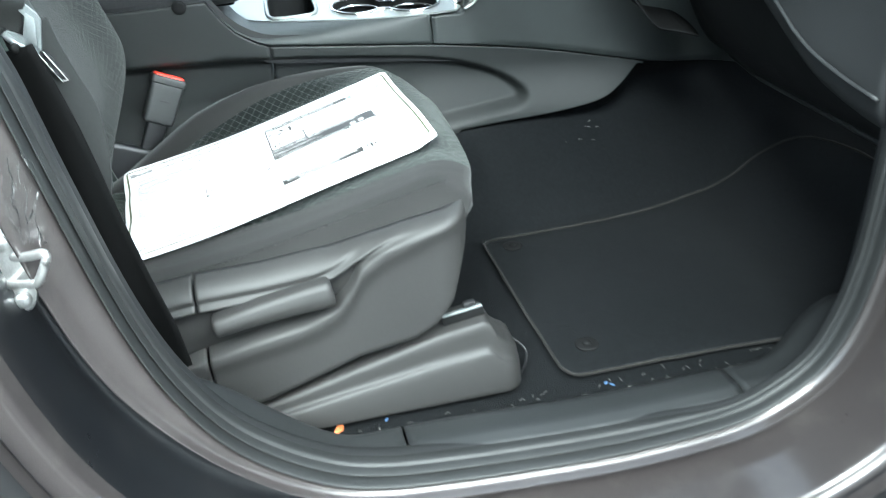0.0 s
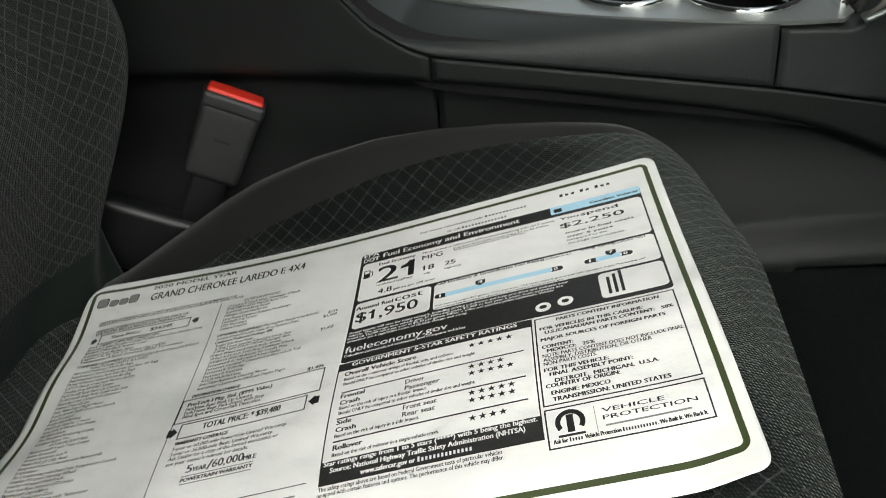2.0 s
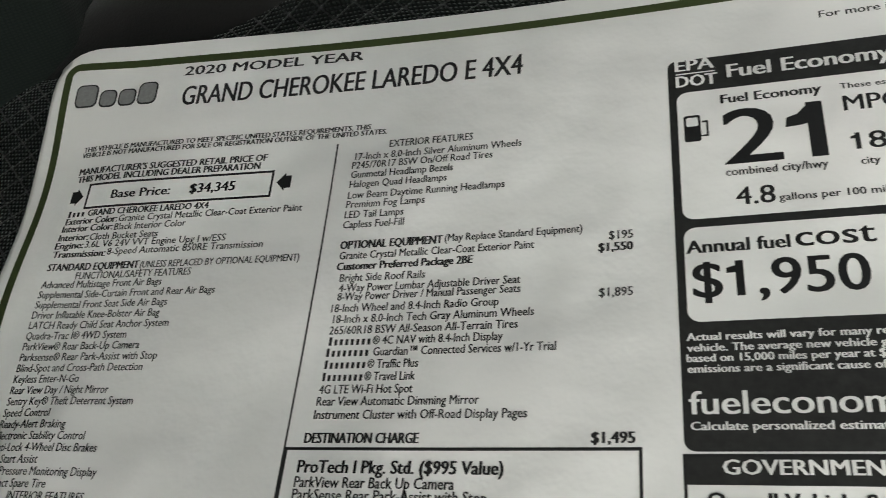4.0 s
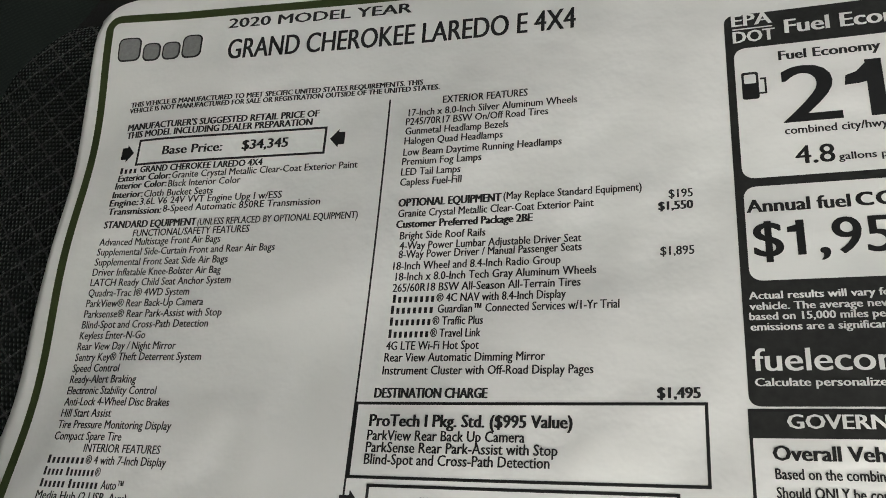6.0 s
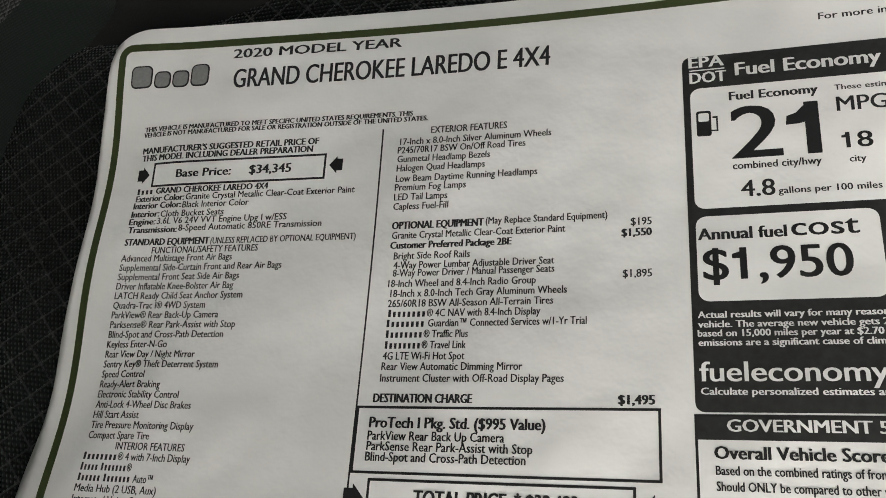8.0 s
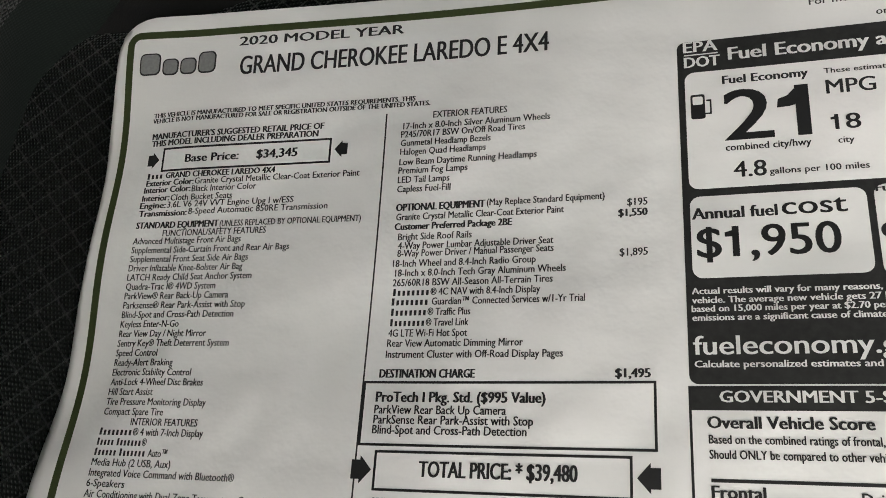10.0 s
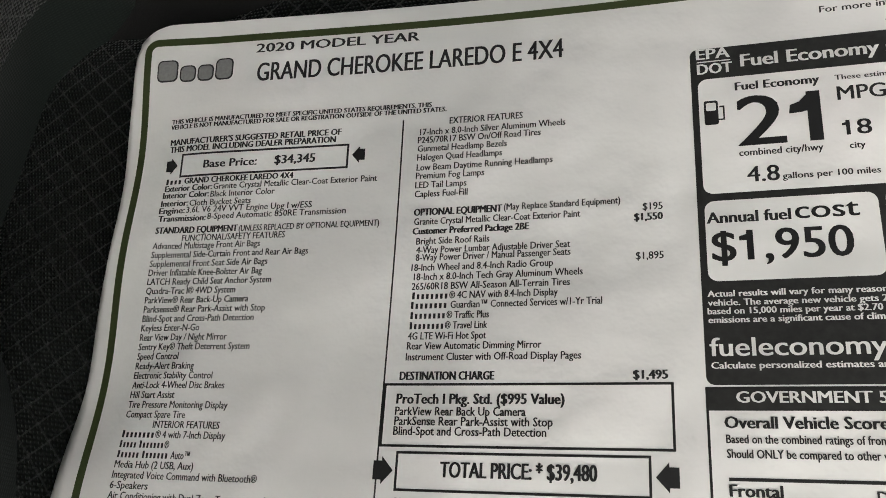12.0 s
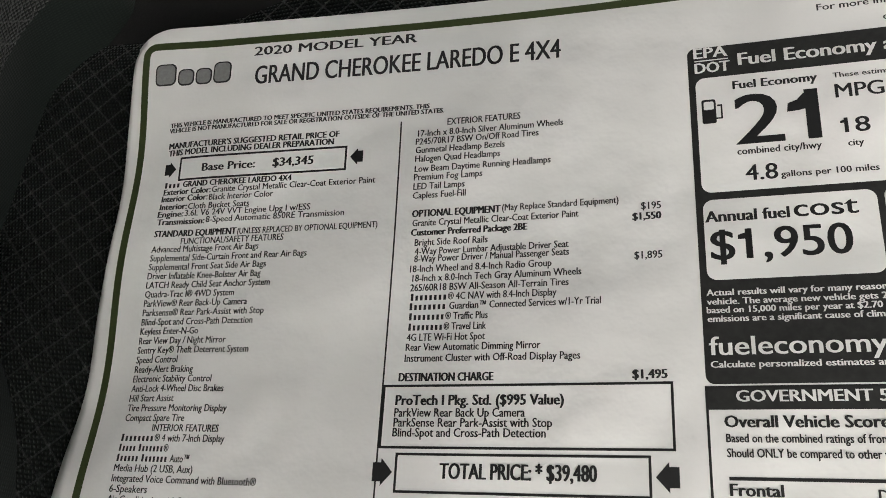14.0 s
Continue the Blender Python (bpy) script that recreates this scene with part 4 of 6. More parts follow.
def holed_plate(outer, holes, depth):
    bm = bmesh.new()
    edges = []
    for ring in [outer] + holes:
        vs = [bm.verts.new(p) for p in ring]
        edges += [bm.edges.new((vs[i], vs[(i + 1) % len(vs)])) for i in range(len(vs))]
    bmesh.ops.triangle_fill(bm, use_beauty=True, edges=edges)
    for r in [outer] + holes:
        a = [bm.verts.new(p) for p in r]
        b = [bm.verts.new(p - Vector((0, 0, depth))) for p in r]
        for i in range(len(a)):
            j = (i + 1) % len(a)
            bm.faces.new((a[i], a[j], b[j], b[i]))
    bmesh.ops.remove_doubles(bm, verts=bm.verts, dist=1e-6)
    return bm


def well(ring, depth, shrink=0.86):
    """A pit below a ring of points."""
    bm = bmesh.new()
    c = sum(ring, Vector()) / len(ring)
    rows = []
    for t in (0, 0.15, 0.5, 0.9, 1.0):
        s = 1 - (1 - shrink) * t - (0.08 if t == 1.0 else 0)
        rows.append([bm.verts.new(c + (p - c) * s - Vector((0, 0, depth * t))) for p in ring])
    n = len(ring)
    for a, b in zip(rows, rows[1:]):
        for i in range(n):
            bm.faces.new((a[i], a[(i + 1) % n], b[(i + 1) % n], b[i]))
    bm.faces.new(rows[-1])
    return bm


CUP_A, CUP_B = loop(0.179, 0.279, 0.043, 0.062), loop(0.267, 0.247, 0.043, 0.055)
def waisted(a, b, wide=34):
    """One ring round two neighbouring rings, drawn in between them."""
    ca, cb = sum(a, Vector()) / len(a), sum(b, Vector()) / len(b)
    d = (cb - ca).normalized()
    out = []
    for ring, c, way in ((a, ca, d), (b, cb, -d)):
        n = len(ring)
        free = [(p - c).normalized().dot(way) < math.cos(radians(wide)) for p in ring]
        first = next(i for i in range(n) if free[i] and not free[i - 1])
        out += [ring[(first + k) % n] for k in range(n) if free[(first + k) % n]]
    return out


CUPS = waisted(CUP_A, CUP_B)
BIN = loop(0.071, 0.345, 0.041, 0.092, 40, 5.0)
SLOT = loop(0.225, 0.385, 0.088, 0.028, 40, 4.0)
OUTER = [Vector((x, plate_edge_y(x) + 0.002, TOP_Z)) for x in span(-0.10, 0.337, 40)] + [Vector((0.343, 0.40, TOP_Z)), Vector((0.34, 0.50, TOP_Z)), Vector((-0.10, 0.52, TOP_Z))]
part("top_plate", holed_plate(OUTER, [CUPS, BIN, SLOT], 0.003), SILVER, console, "satin silver top plate", smooth=False)
cup = part("cup_holder", well(CUPS, 0.075, 0.9), MATT_BLACK, console, "deep black double cup holder")
part("chrome_rim", tube([p + Vector((0, 0, 0.0015)) for p in CUPS], 0.0032, 10, True), CHROME, cup, "bright chrome rim")
for ring in (CUP_A, CUP_B):
    part("inner_ring", tube([p - (p - sum(ring, Vector()) / 40) * 0.10 - Vector((0, 0, 0.011)) for p in ring], 0.003, 8, True), CHROME, cup)
tray = part("storage_bin", well(BIN, 0.06, 0.92), MATT_BLACK, console, "deep black storage bin")
part("chrome_rim", tube([p + Vector((0, 0, 0.001)) for p in BIN], 0.0034, 10, True), SILVER, tray, "bright satin rim")
gate = part("shift_gate", well(SLOT, 0.02, 0.95), BLACK, console)
part("chrome_rim", tube([p + Vector((0, 0, 0.001)) for p in SLOT], 0.0026, 8, True), CHROME, gate, "bright chrome rim")


def boot():
    def f(u, v):
        a = 2 * math.pi * u
        s = 1 - 0.72 * smooth01(v, 0, 1) + 0.05 * math.sin(v * 14) * (1 - v)
        lean = 0.035 * v * v + 0.006
        return (0.205 + lean + 0.070 * s * math.cos(a), 0.385 + 0.027 * s * math.sin(a), TOP_Z - 0.004 + 0.036 * v + 0.003 * math.sin(3 * a + 4 * v))
    return grid(f, span(0, 1, 28), span(0, 1, 14))


part("gear_lever", tube(spline([(0.240, 0.385, 0.915), (0.262, 0.385, 0.955), (0.292, 0.385, 1.01)], 6), lambda t: 0.012 + 0.006 * t, 16), LEVER, console, "grey gear lever")
part("gaiter", boot(), BLACK, console, "black vinyl gear lever gaiter")
part("gear_knob", rbox((0.026, 0.024, 0.035), 0.02, (4, 4, 4), (0.303, 0.385, 1.04)), VINYL, console)
part("stack_edge", tube(spline([(0.336, 0.164, 0.897), (0.352, 0.164, 0.906), (0.370, 0.164, 0.928), (0.379, 0.164, 0.955), (0.384, 0.164, 0.99), (0.392, 0.164, 1.06)], 6), 0.0022, 10), SILVER, console, "thin satin silver edge")
part("stack_face", grid(lambda u, v: (0.338 + 0.045 * v ** 0.6 + 0.01 * u, 0.172 + 0.34 * u, 0.895 + 0.17 * v), span(0, 1, 12), span(0, 1, 14), (0.01, 0, 0)), SILVER_DARK, console, "dark satin front of the centre stack")
part("stack_slot", rbox((0.004, 0.085, 0.005), 0.003, (2, 6, 2), (0.331, 0.285, 0.899)), CHROME, console, "chrome strip before the centre stack")
part("stack_slot_gap", rbox((0.006, 0.080, 0.0035), 0.002, (2, 6, 2), (0.3385, 0.285, 0.900)), BLACK, console)
part("socket_cover", rbox((0.003, 0.016, 0.010), 0.003, (2, 3, 3), (0.372, 0.270, 0.968)), CHROME, console, "small chrome socket cover")
part("console_body", rbox((0.385, 0.13, 0.10), 0.02, (2, 2, 2), (-0.03, 0.345, 0.712)), BLACK, console)
part("gap_backing", grid(lambda u, v: (-0.44 + 1.02 * u, side_y(-0.44 + 1.02 * u, along(SEAM, -0.44 + 1.02 * u)) + 0.0075, along(SEAM, -0.44 + 1.02 * u) - 0.030 + 0.045 * v), span(0, 1, 60), span(0, 1, 4)), BLACK, console)
lid = part("armrest_lid", rbox((0.206, 0.135, 0.048), 0.036, (12, 10, 4), (-0.190, 0.309, 0.990), lambda q: q + Vector((0, 0, 0.004 * math.sin(q.x * 9)))), VINYL, console, "padded black vinyl armrest lid")
part("lid_stitch", tube([(0.0105 - 0.5 * (z - 1.0) ** 2 * 8, 0.187 + 0.0 * z, z) for z in span(0.975, 1.035, 14)], 0.0009, 5), BINDING, lid)
part("lid_gap", rbox((0.19, 0.12, 0.010), 0.006, (2, 2, 2), (-0.205, 0.335, 0.945)), MATT_BLACK, console)
# no hole is cut: a flat black disc paints its shaded inside
part("hole_disc", moved(disc(0.0105, 0.003, 20, 0.0005), pose(-0.096, 0.1695, 0.951, 90, 0, 0)), MATT_BLACK, console, "round black disc for the shaded hole in the side panel")

# ---- belt and buckle ----
buckle = thing("seat_belt_buckle", "dark plastic seat belt buckle with red release button", "buckle", at=pose(-0.1490, 0.153, 0.8165, -4, 27, 14))
part("housing", rbox((0.0235, 0.013, 0.033), 0.006, (4, 3, 5), (0, 0, 0.0), lambda q: Vector((q.x * (1 + 1.2 * q.z), q.y, q.z))), HOUSING, buckle)
part("housing_cap", rbox((0.0252, 0.0142, 0.0065), 0.004, (4, 3, 2), (0, 0, 0.0345)), HOUSING, buckle)
part("release_button", rbox((0.0225, 0.0105, 0.0045), 0.003, (4, 3, 2), (0, 0, 0.0395)), RED, buckle, "bright red release button")
part("stamp", rbox((0.007, 0.0004, 0.0012), 0.0003, (2, 1, 1), (0, -0.0134, 0.004)), BLACK, buckle)
part("stalk", rbox((0.015, 0.006, 0.065), 0.004, (2, 2, 4), (0, 0, -0.09)), BLACK, buckle)
part("stalk_base", rbox((0.05, 0.012, 0.03), 0.008, (3, 2, 2), (-0.03, 0.0, -0.105)), BLACK, buckle)


def strap(path, width, across, thick=0.0014):
    P = spline(path, 8)
    w = Vector(across).normalized() * width / 2
    return grid(lambda u, v: P[int(round(u * (len(P) - 1)))] + w * (2 * v - 1) + Vector((0.0012 * math.sin(9 * u), 0.002 * math.sin(5 * v + 7 * u), 0)), span(0, 1, len(P) - 1), span(0, 1, 6), (thick, thick, 0))


belt = thing("seat_belt", "charcoal webbing seat belt beside the backrest, lap strap toned for shade", "seat belt")
part("lap_webbing", strap([(-0.176, -0.428, 1.055), (-0.163, -0.424, 0.985), (-0.150, -0.420, 0.90), (-0.138, -0.414, 0.82), (-0.130, -0.406, 0.76), (-0.126, -0.395, 0.70)], 0.040, (0.9, -0.35, 0.25)), WEBBING_SHADE, belt)
part("shoulder_webbing", strap([(-0.164, -0.4160, 1.0770), (-0.186, -0.4195, 1.0885), (-0.205, -0.424, 1.105), (-0.226, -0.432, 1.16), (-0.248, -0.443, 1.27), (-0.26, -0.455, 1.42)], 0.034, (0.45, -0.15, 0.88)), WEBBING_GREY, belt, "slate webbing threaded through the tongue")


HOOK = [(-0.1700, 1.0932), (-0.1688, 1.0960), (-0.1655, 1.0950), (-0.1584, 1.0876), (-0.1515, 1.0790), (-0.1496, 1.0735), (-0.1555, 1.0503), (-0.1593, 1.0469), (-0.1721, 1.0553), (-0.1804, 1.0657), (-0.1777, 1.0687),
        (-0.1666, 1.0622), (-0.1605, 1.0783), (-0.1660, 1.0860)]


def tongue():
    bm = holed_plate([Vector((x, z, 0)) for x, z in HOOK], [], 0.004)
    for v in bm.verts:
        x, z, d = v.co
        v.co = (x, -0.418 - d, z)
    return bm


tg = part("tongue", tongue(), LATCH, belt, "pale grey hooked belt tongue", smooth=False)
part("tongue_bar", tube([(-0.1805, -0.4185, 1.0665), (-0.1725, -0.4205, 1.0580), (-0.1600, -0.4190, 1.0485)], 0.0030, 10), LATCH, tg, "rounded bright bar of the tongue")
part("tongue_cover", prism([Vector(p) for p in ((-0.1588, -0.4195, 1.0825), (-0.1525, -0.4195, 1.0765), (-0.1565, -0.4195, 1.0530), (-0.1640, -0.4195, 1.0600))], (0, -0.003, 0), 0.0012), LATCH, tg)
UPPER = [(-0.1665, -0.409, 1.072), (-0.1643, -0.407, 1.0474), (-0.1581, -0.405, 1.022), (-0.1496, -0.402, 0.9937), (-0.1470, -0.402, 0.9671), (-0.1500, -0.406, 0.935), (-0.1570, -0.409, 0.905), (-0.1660, -0.409, 0.87)]
part("belt_webbing", strap(UPPER, 0.038, (0.92, 0.38, 0.05)), WEBBING_GREY, belt, "charcoal webbing doubled behind the tongue")
tag = part("sewn_label", strap([(-0.1578, -0.4135, 1.0472), (-0.1515, -0.4120, 1.0333), (-0.1458, -0.4100, 1.0205)], 0.0055, (0.92, 0.38, 0.05), 0.0008), BLACK, belt, "narrow dark label with pale edges sewn on the webbing")
for d in (-0.0024, 0.0026):
    part("label_edge", tube([(-0.1578 + d, -0.4150, 1.0472), (-0.1515 + d, -0.4138, 1.0333), (-0.1458 + d, -0.4118, 1.0205)], 0.00045, 6), PALE_TAPE, tag, "pale stitched edge")
part("label_edge", tube([(-0.1484, -0.4118, 1.0203), (-0.1430, -0.4118, 1.0210)], 0.00045, 6), PALE_TAPE, tag)
part("stop_button", moved(disc(0.0042, 0.002, 16, 0.0006), pose(-0.1720, -0.4300, 1.0570, 85, 0, 20)), MATT_BLACK, belt)


def crumpled(w, h, amp, seed):
    """A crushed scrap of film with sharp folds and a ragged outline."""
    def f(u, v):
        ragged = 1 + 0.35 * noise.noise(Vector((u * 3, v * 3, seed + 5)))
        fold = abs(noise.noise(Vector((u * 4 + seed, v * 3, seed)))) + 0.5 * abs(noise.noise(Vector((u * 9, v * 8, seed))))
        return Vector((w * (u - 0.5) * ragged, -amp * fold, h * (v - 0.5) * ragged))
    return grid(f, span(0, 1, 26), span(0, 1, 26))


film = part("belt_wrap", crumpled(0.008, 0.030, 0.006, 2.0), FILM, belt, "crumpled clear plastic wrap")
film.matrix_basis = pose(-0.1625, -0.417, 1.036, 0, -14, 20)

# ---- pillar fittings ----
striker = thing("door_striker", "bright zinc door striker loop bolted to the pillar", "striker", at=pose(-0.199, -0.522, 0.905))
part("base_plate", prism([Vector((0.0145 * math.cos(a), 0.014, 0.038 * math.sin(a))) for a in span(0, 2 * math.pi, 28)[:-1]], (0, -0.015, 0), 0.0015), STEEL, striker)
part("loop", tube(spline([(0.002, 0.002, 0.011), (0.010, -0.008, 0.014), (0.024, -0.018, 0.019), (0.0325, -0.023, 0.0215), (0.034, -0.0245, 0.018), (0.0275, -0.0245, 0.006), (0.022, -0.023, -0.002), (0.018, -0.021, -0.004), (0.004, -0.011, -0.008), (-0.008, 0.0, -0.012)], 5), 0.0036, 10), STEEL, striker)
for z in (-0.026, 0.026):
    part("bolt", moved(disc(0.007, 0.005, 12, 0.001), pose(0.0, -0.001, z, 90, 0, 0)), STEEL, striker)
wrap = part("protective_film", crumpled(0.030, 0.075, 0.008, 7.0), FILM, None, "wrinkled clear protective film on the painted pillar", category="film")
wrap.matrix_basis = pose(-0.171, -0.531, 0.968, 0, 12, -8)

# ---- litter on the carpet ----
random.seed(8)


def shreds(n, x0, x1, y0, y1, size, seed):
    random.seed(seed)
    out = []
    for _ in range(n):
        x, y = random.uniform(x0, x1), random.uniform(y0, y1)
        a = random.uniform(0, 6.28)
        l = size * random.uniform(0.4, 1.0)
        z = carpet_z(x, y) + 0.0025
        out.append(tube([(x, y, z), (x + l * math.cos(a) * 0.5, y + l * math.sin(a) * 0.5, z + 0.002), (x + l * math.cos(a + 0.4), y + l * math.sin(a + 0.4), z + 0.001)], 0.0004, 5))
    return joined(*out)


part("carpet_lint", shreds(90, 0.0, 0.66, -0.412, -0.366, 0.008, 3), LINT, None, "pale crumbs and lint along the carpet edge", kind="stuff", category="litter")
part("lint_threads", shreds(6, 0.49, 0.55, 0.118, 0.138, 0.012, 5), LINT, None, "pale lint threads on the tunnel carpet", kind="stuff", category="litter")
part("orange_scrap", grid(lambda u, v: Vector((0.026 + 0.010 * u * (1 - 0.6 * v) + 0.004 * math.sin(5 * v), -0.350 - 0.028 * v, carpet_z(0.02, -0.36) + 0.004 + 0.003 * math.sin(3 * u + 4 * v))), span(0, 1, 6), span(0, 1, 8), (0, 0, 0.0006)), ORANGE, None, "small orange scrap on the carpet beside the sill", category="litter")
for x, y, a in ((0.366, -0.374, 30), (0.372, -0.379, 120), (0.090, -0.362, 60)):
    part("blue_scrap", moved(rbox((0.0032, 0.0014, 0.0006), 0.0005, (2, 1, 1)), pose(x, y, carpet_z(x, y) + 0.0025, 8, 6, a)), BLUE_SCRAP, None, "tiny blue scrap on the carpet", category="litter", group="blue scraps")


# ---- print on the sheet ----
INK = grained("black print", (0.011, 0.011, 0.0115), 0.5, 900, 0.02, 0.15)
INK_SOLID = grained("solid black print", (0.0165, 0.0165, 0.0160), 0.5, 420, 0.02, 0.42, wear=60.0)
INK_GREY = grained("grey print", (0.20, 0.20, 0.20), 0.5, 900, 0.02, 0.15)
BLUE = grained("light blue print", (0.38, 0.60, 0.74), 0.55, 900, 0.02, 0.05)
OLIVE = grained("dark olive print", (0.040, 0.052, 0.018), 0.5, 900, 0.02, 0.15)
WHITE = PAPER_MAT
LOW, MID, HIGH = 0.00012, 0.00024, 0.00036      # heights of the layers of ink


def patch(u0, v0, u1, v1, r=0.0, lift=LOW, cell=4.0):
    """A printed patch in millimetres of the page, its corners rounded by r."""
    u0, u1, v0, v1 = min(u0, u1), max(u0, u1), min(v0, v1), max(v0, v1)
    steps = [r * (1 - math.cos(k * math.pi / 10)) for k in range(6)] if r else [0]

    def cuts(a, b):
        n = max(1, int((b - a) / cell))
        return sorted({round(x, 4) for x in span(a, b, n) + [a + s for s in steps] + [b - s for s in steps]})

    def f(u, v):
        if r:
            du, dv = min(u - u0, u1 - u), min(v - v0, v1 - v)
            if du < r and dv < r:
                x, y = r - du, r - dv
                m, h = max(x, y), math.hypot(x, y)
                s = m / h if h else 1
                u += (x - x * s) * (1 if u - u0 < u1 - u else -1)
                v += (y - y * s) * (1 if v - v0 < v1 - v else -1)
        return paper_at(u / 1000, v / 1000, lift)
    return grid(f, cuts(u0, u1), cuts(v0, v1))


def outline(u0, v0, u1, v1, t):
    """Four printed rules round a box."""
    return joined(patch(u0, v0, u1, v0 + t), patch(u0, v1 - t, u1, v1), patch(u0, v0 + t, u0 + t, v1 - t), patch(u1 - t, v0 + t, u1, v1 - t))


def shape(pts, lift=LOW):
    bm = bmesh.new()
    bm.faces.new([bm.verts.new(paper_at(u / 1000, v / 1000, lift)) for u, v in pts])
    return bm


def star(u, v, r, lift=LOW):
    return shape([(u + (r if k % 2 == 0 else r * 0.40) * math.sin(k * math.pi / 5), v + (r if k % 2 == 0 else r * 0.40) * math.cos(k * math.pi / 5)) for k in range(10)], lift)


def ring_band(u0, v0, u1, v1, t, r):
    """A printed line of width t round a box with rounded corners."""
    path = []
    for cu, cv, turn in ((u1 - r, v1 - r, 0), (u0 + r, v1 - r, 90), (u0 + r, v0 + r, 180), (u1 - r, v0 + r, 270)):
        path += [(cu, cv, radians(turn + k * 15)) for k in range(7)]
    full = []
    for i, (cu, cv, w) in enumerate(path):
        a, b = (cu + r * math.cos(w), cv + r * math.sin(w), w), path[(i + 1) % len(path)]
        b = (b[0] + r * math.cos(b[2]), b[1] + r * math.sin(b[2]), b[2] if b[2] >= w else b[2] + 2 * math.pi)
        n = max(1, int(math.hypot(b[0] - a[0], b[1] - a[1]) / 4))
        full += [tuple(p + (q - p) * k / n for p, q in zip(a, b)) for k in range(n)]
    bm = bmesh.new()
    rows = [[bm.verts.new(paper_at((u - d * math.cos(w)) / 1000, (v - d * math.sin(w)) / 1000, LOW)) for d in (0, t)] for u, v, w in full]
    for p, q in zip(rows, rows[1:] + rows[:1]):
        bm.faces.new((p[0], q[0], q[1], p[1]))
    return bm


part("green_border", ring_band(-200.6, -218.6, 188.2, 22.0, 2.9, 5.5), OLIVE, sticker, "thin dark olive border line")
# plain grey marks in place of the maker's sign
for u, w, h in ((-194.8, 8.6, 9.0), (-185.4, 6.6, 6.6), (-178.2, 6.6, 6.6), (-171.0, 7.2, 8.6)):
    low = 4.2 if h < 9 else 4.6
    mark = part("maker_mark", patch(u, low, u + w, 4.2 + h, 2.2), INK, sticker, "grey rounded mark with a dark outline")
    part("mark_fill", patch(u + 0.55, low + 0.55, u + w - 0.55, 3.65 + h, 1.8, MID), INK_GREY, mark)

base_price_box = part("base_price_box", outline(-181.3, -33.4, -116.2, -24.2, 0.75), INK, sticker, "thin black ruled box")
package_box = part("package_box", outline(-96.8, -127.6, -9.9, -108.2, 0.75), INK, sticker, "thin black ruled box")
total_price_box = part("total_price_box", outline(-91.2, -140.4, -16.6, -128.8, 0.75), INK, sticker, "thin black ruled box")


def arrow(u, v, s, h):
    """A stubby printed arrow with its tip at u."""
    return shape([(u, v), (u - s * 0.55 * abs(h), v + h * 0.62), (u - s * 0.55 * abs(h), v + h * 0.42), (u - s * 0.95 * abs(h), v + h * 0.42), (u - s * 0.95 * abs(h), v - h * 0.42), (u - s * 0.55 * abs(h), v - h * 0.42), (u - s * 0.55 * abs(h), v - h * 0.62)])


for u, v, s, h in ((-182.6, -28.7, 1, 5.0), (-115.0, -28.5, -1, 5.0), (-91.9, -134.5, 1, 6.6), (-15.5, -134.6, -1, 6.6)):
    part("arrow", arrow(u, v, s, h), INK, sticker)

part("column_rule", patch(-97.3, -189.8, -96.75, -16.5), INK, sticker)
part("foot_rule", patch(-190.0, -190.2, -8.0, -189.7), INK, sticker)
part("warranty_rule", patch(-79.0, -169.2, -39.2, -168.8), INK, sticker)
part("warranty_rule", patch(-79.0, -174.2, -39.2, -173.8), INK, sticker)

fuel_panel = part("fuel_panel", patch(-1.1, -109.2, 179.6, 0.2, 2.5), INK_SOLID, sticker, "black printed fuel economy panel with white fields")
for u0, v0, u1, v1 in ((0.9, -50.6, 178.6, -10.9), (0.9, -78.6, 48.3, -53.0), (50.2, -79.6, 178.6, -52.4), (143.5, -105.6, 178.4, -81.6)):
    part("white_field", patch(u0, v0, u1, v1, 3.0, MID), WHITE, fuel_panel)
part("blue_strip", patch(124.0, -7.9, 179.4, 0.2, 0.4, MID), BLUE, fuel_panel)
part("strip_sign", patch(126.0, -6.6, 131.0, -2.6, 0.8, HIGH), INK, fuel_panel, "small dark vehicle sign on the blue strip")
part("sign_rule", patch(1.0, -4.9, 11.2, -4.5, 0, HIGH), WHITE, fuel_panel)
part("digit_flag", shape([(27.0, -25.6), (27.4, -22.7), (30.0, -21.8), (32.0, -19.7), (34.0, -19.4), (34.0, -24.6), (30.5, -25.4)], HIGH), INK, fuel_panel)
part("pump_sign", patch(2.4, -27.2, 6.6, -18.8, 0.7, HIGH), INK, fuel_panel)
part("pump_window", patch(3.0, -22.4, 6.0, -19.6, 0.5, HIGH + 0.0001), WHITE, fuel_panel)
part("pump_hose", joined(patch(6.6, -25.8, 8.4, -25.3, 0, HIGH), patch(8.0, -25.8, 8.5, -21.0, 0, HIGH), patch(7.0, -21.4, 8.5, -20.8, 0, HIGH)), INK, fuel_panel)
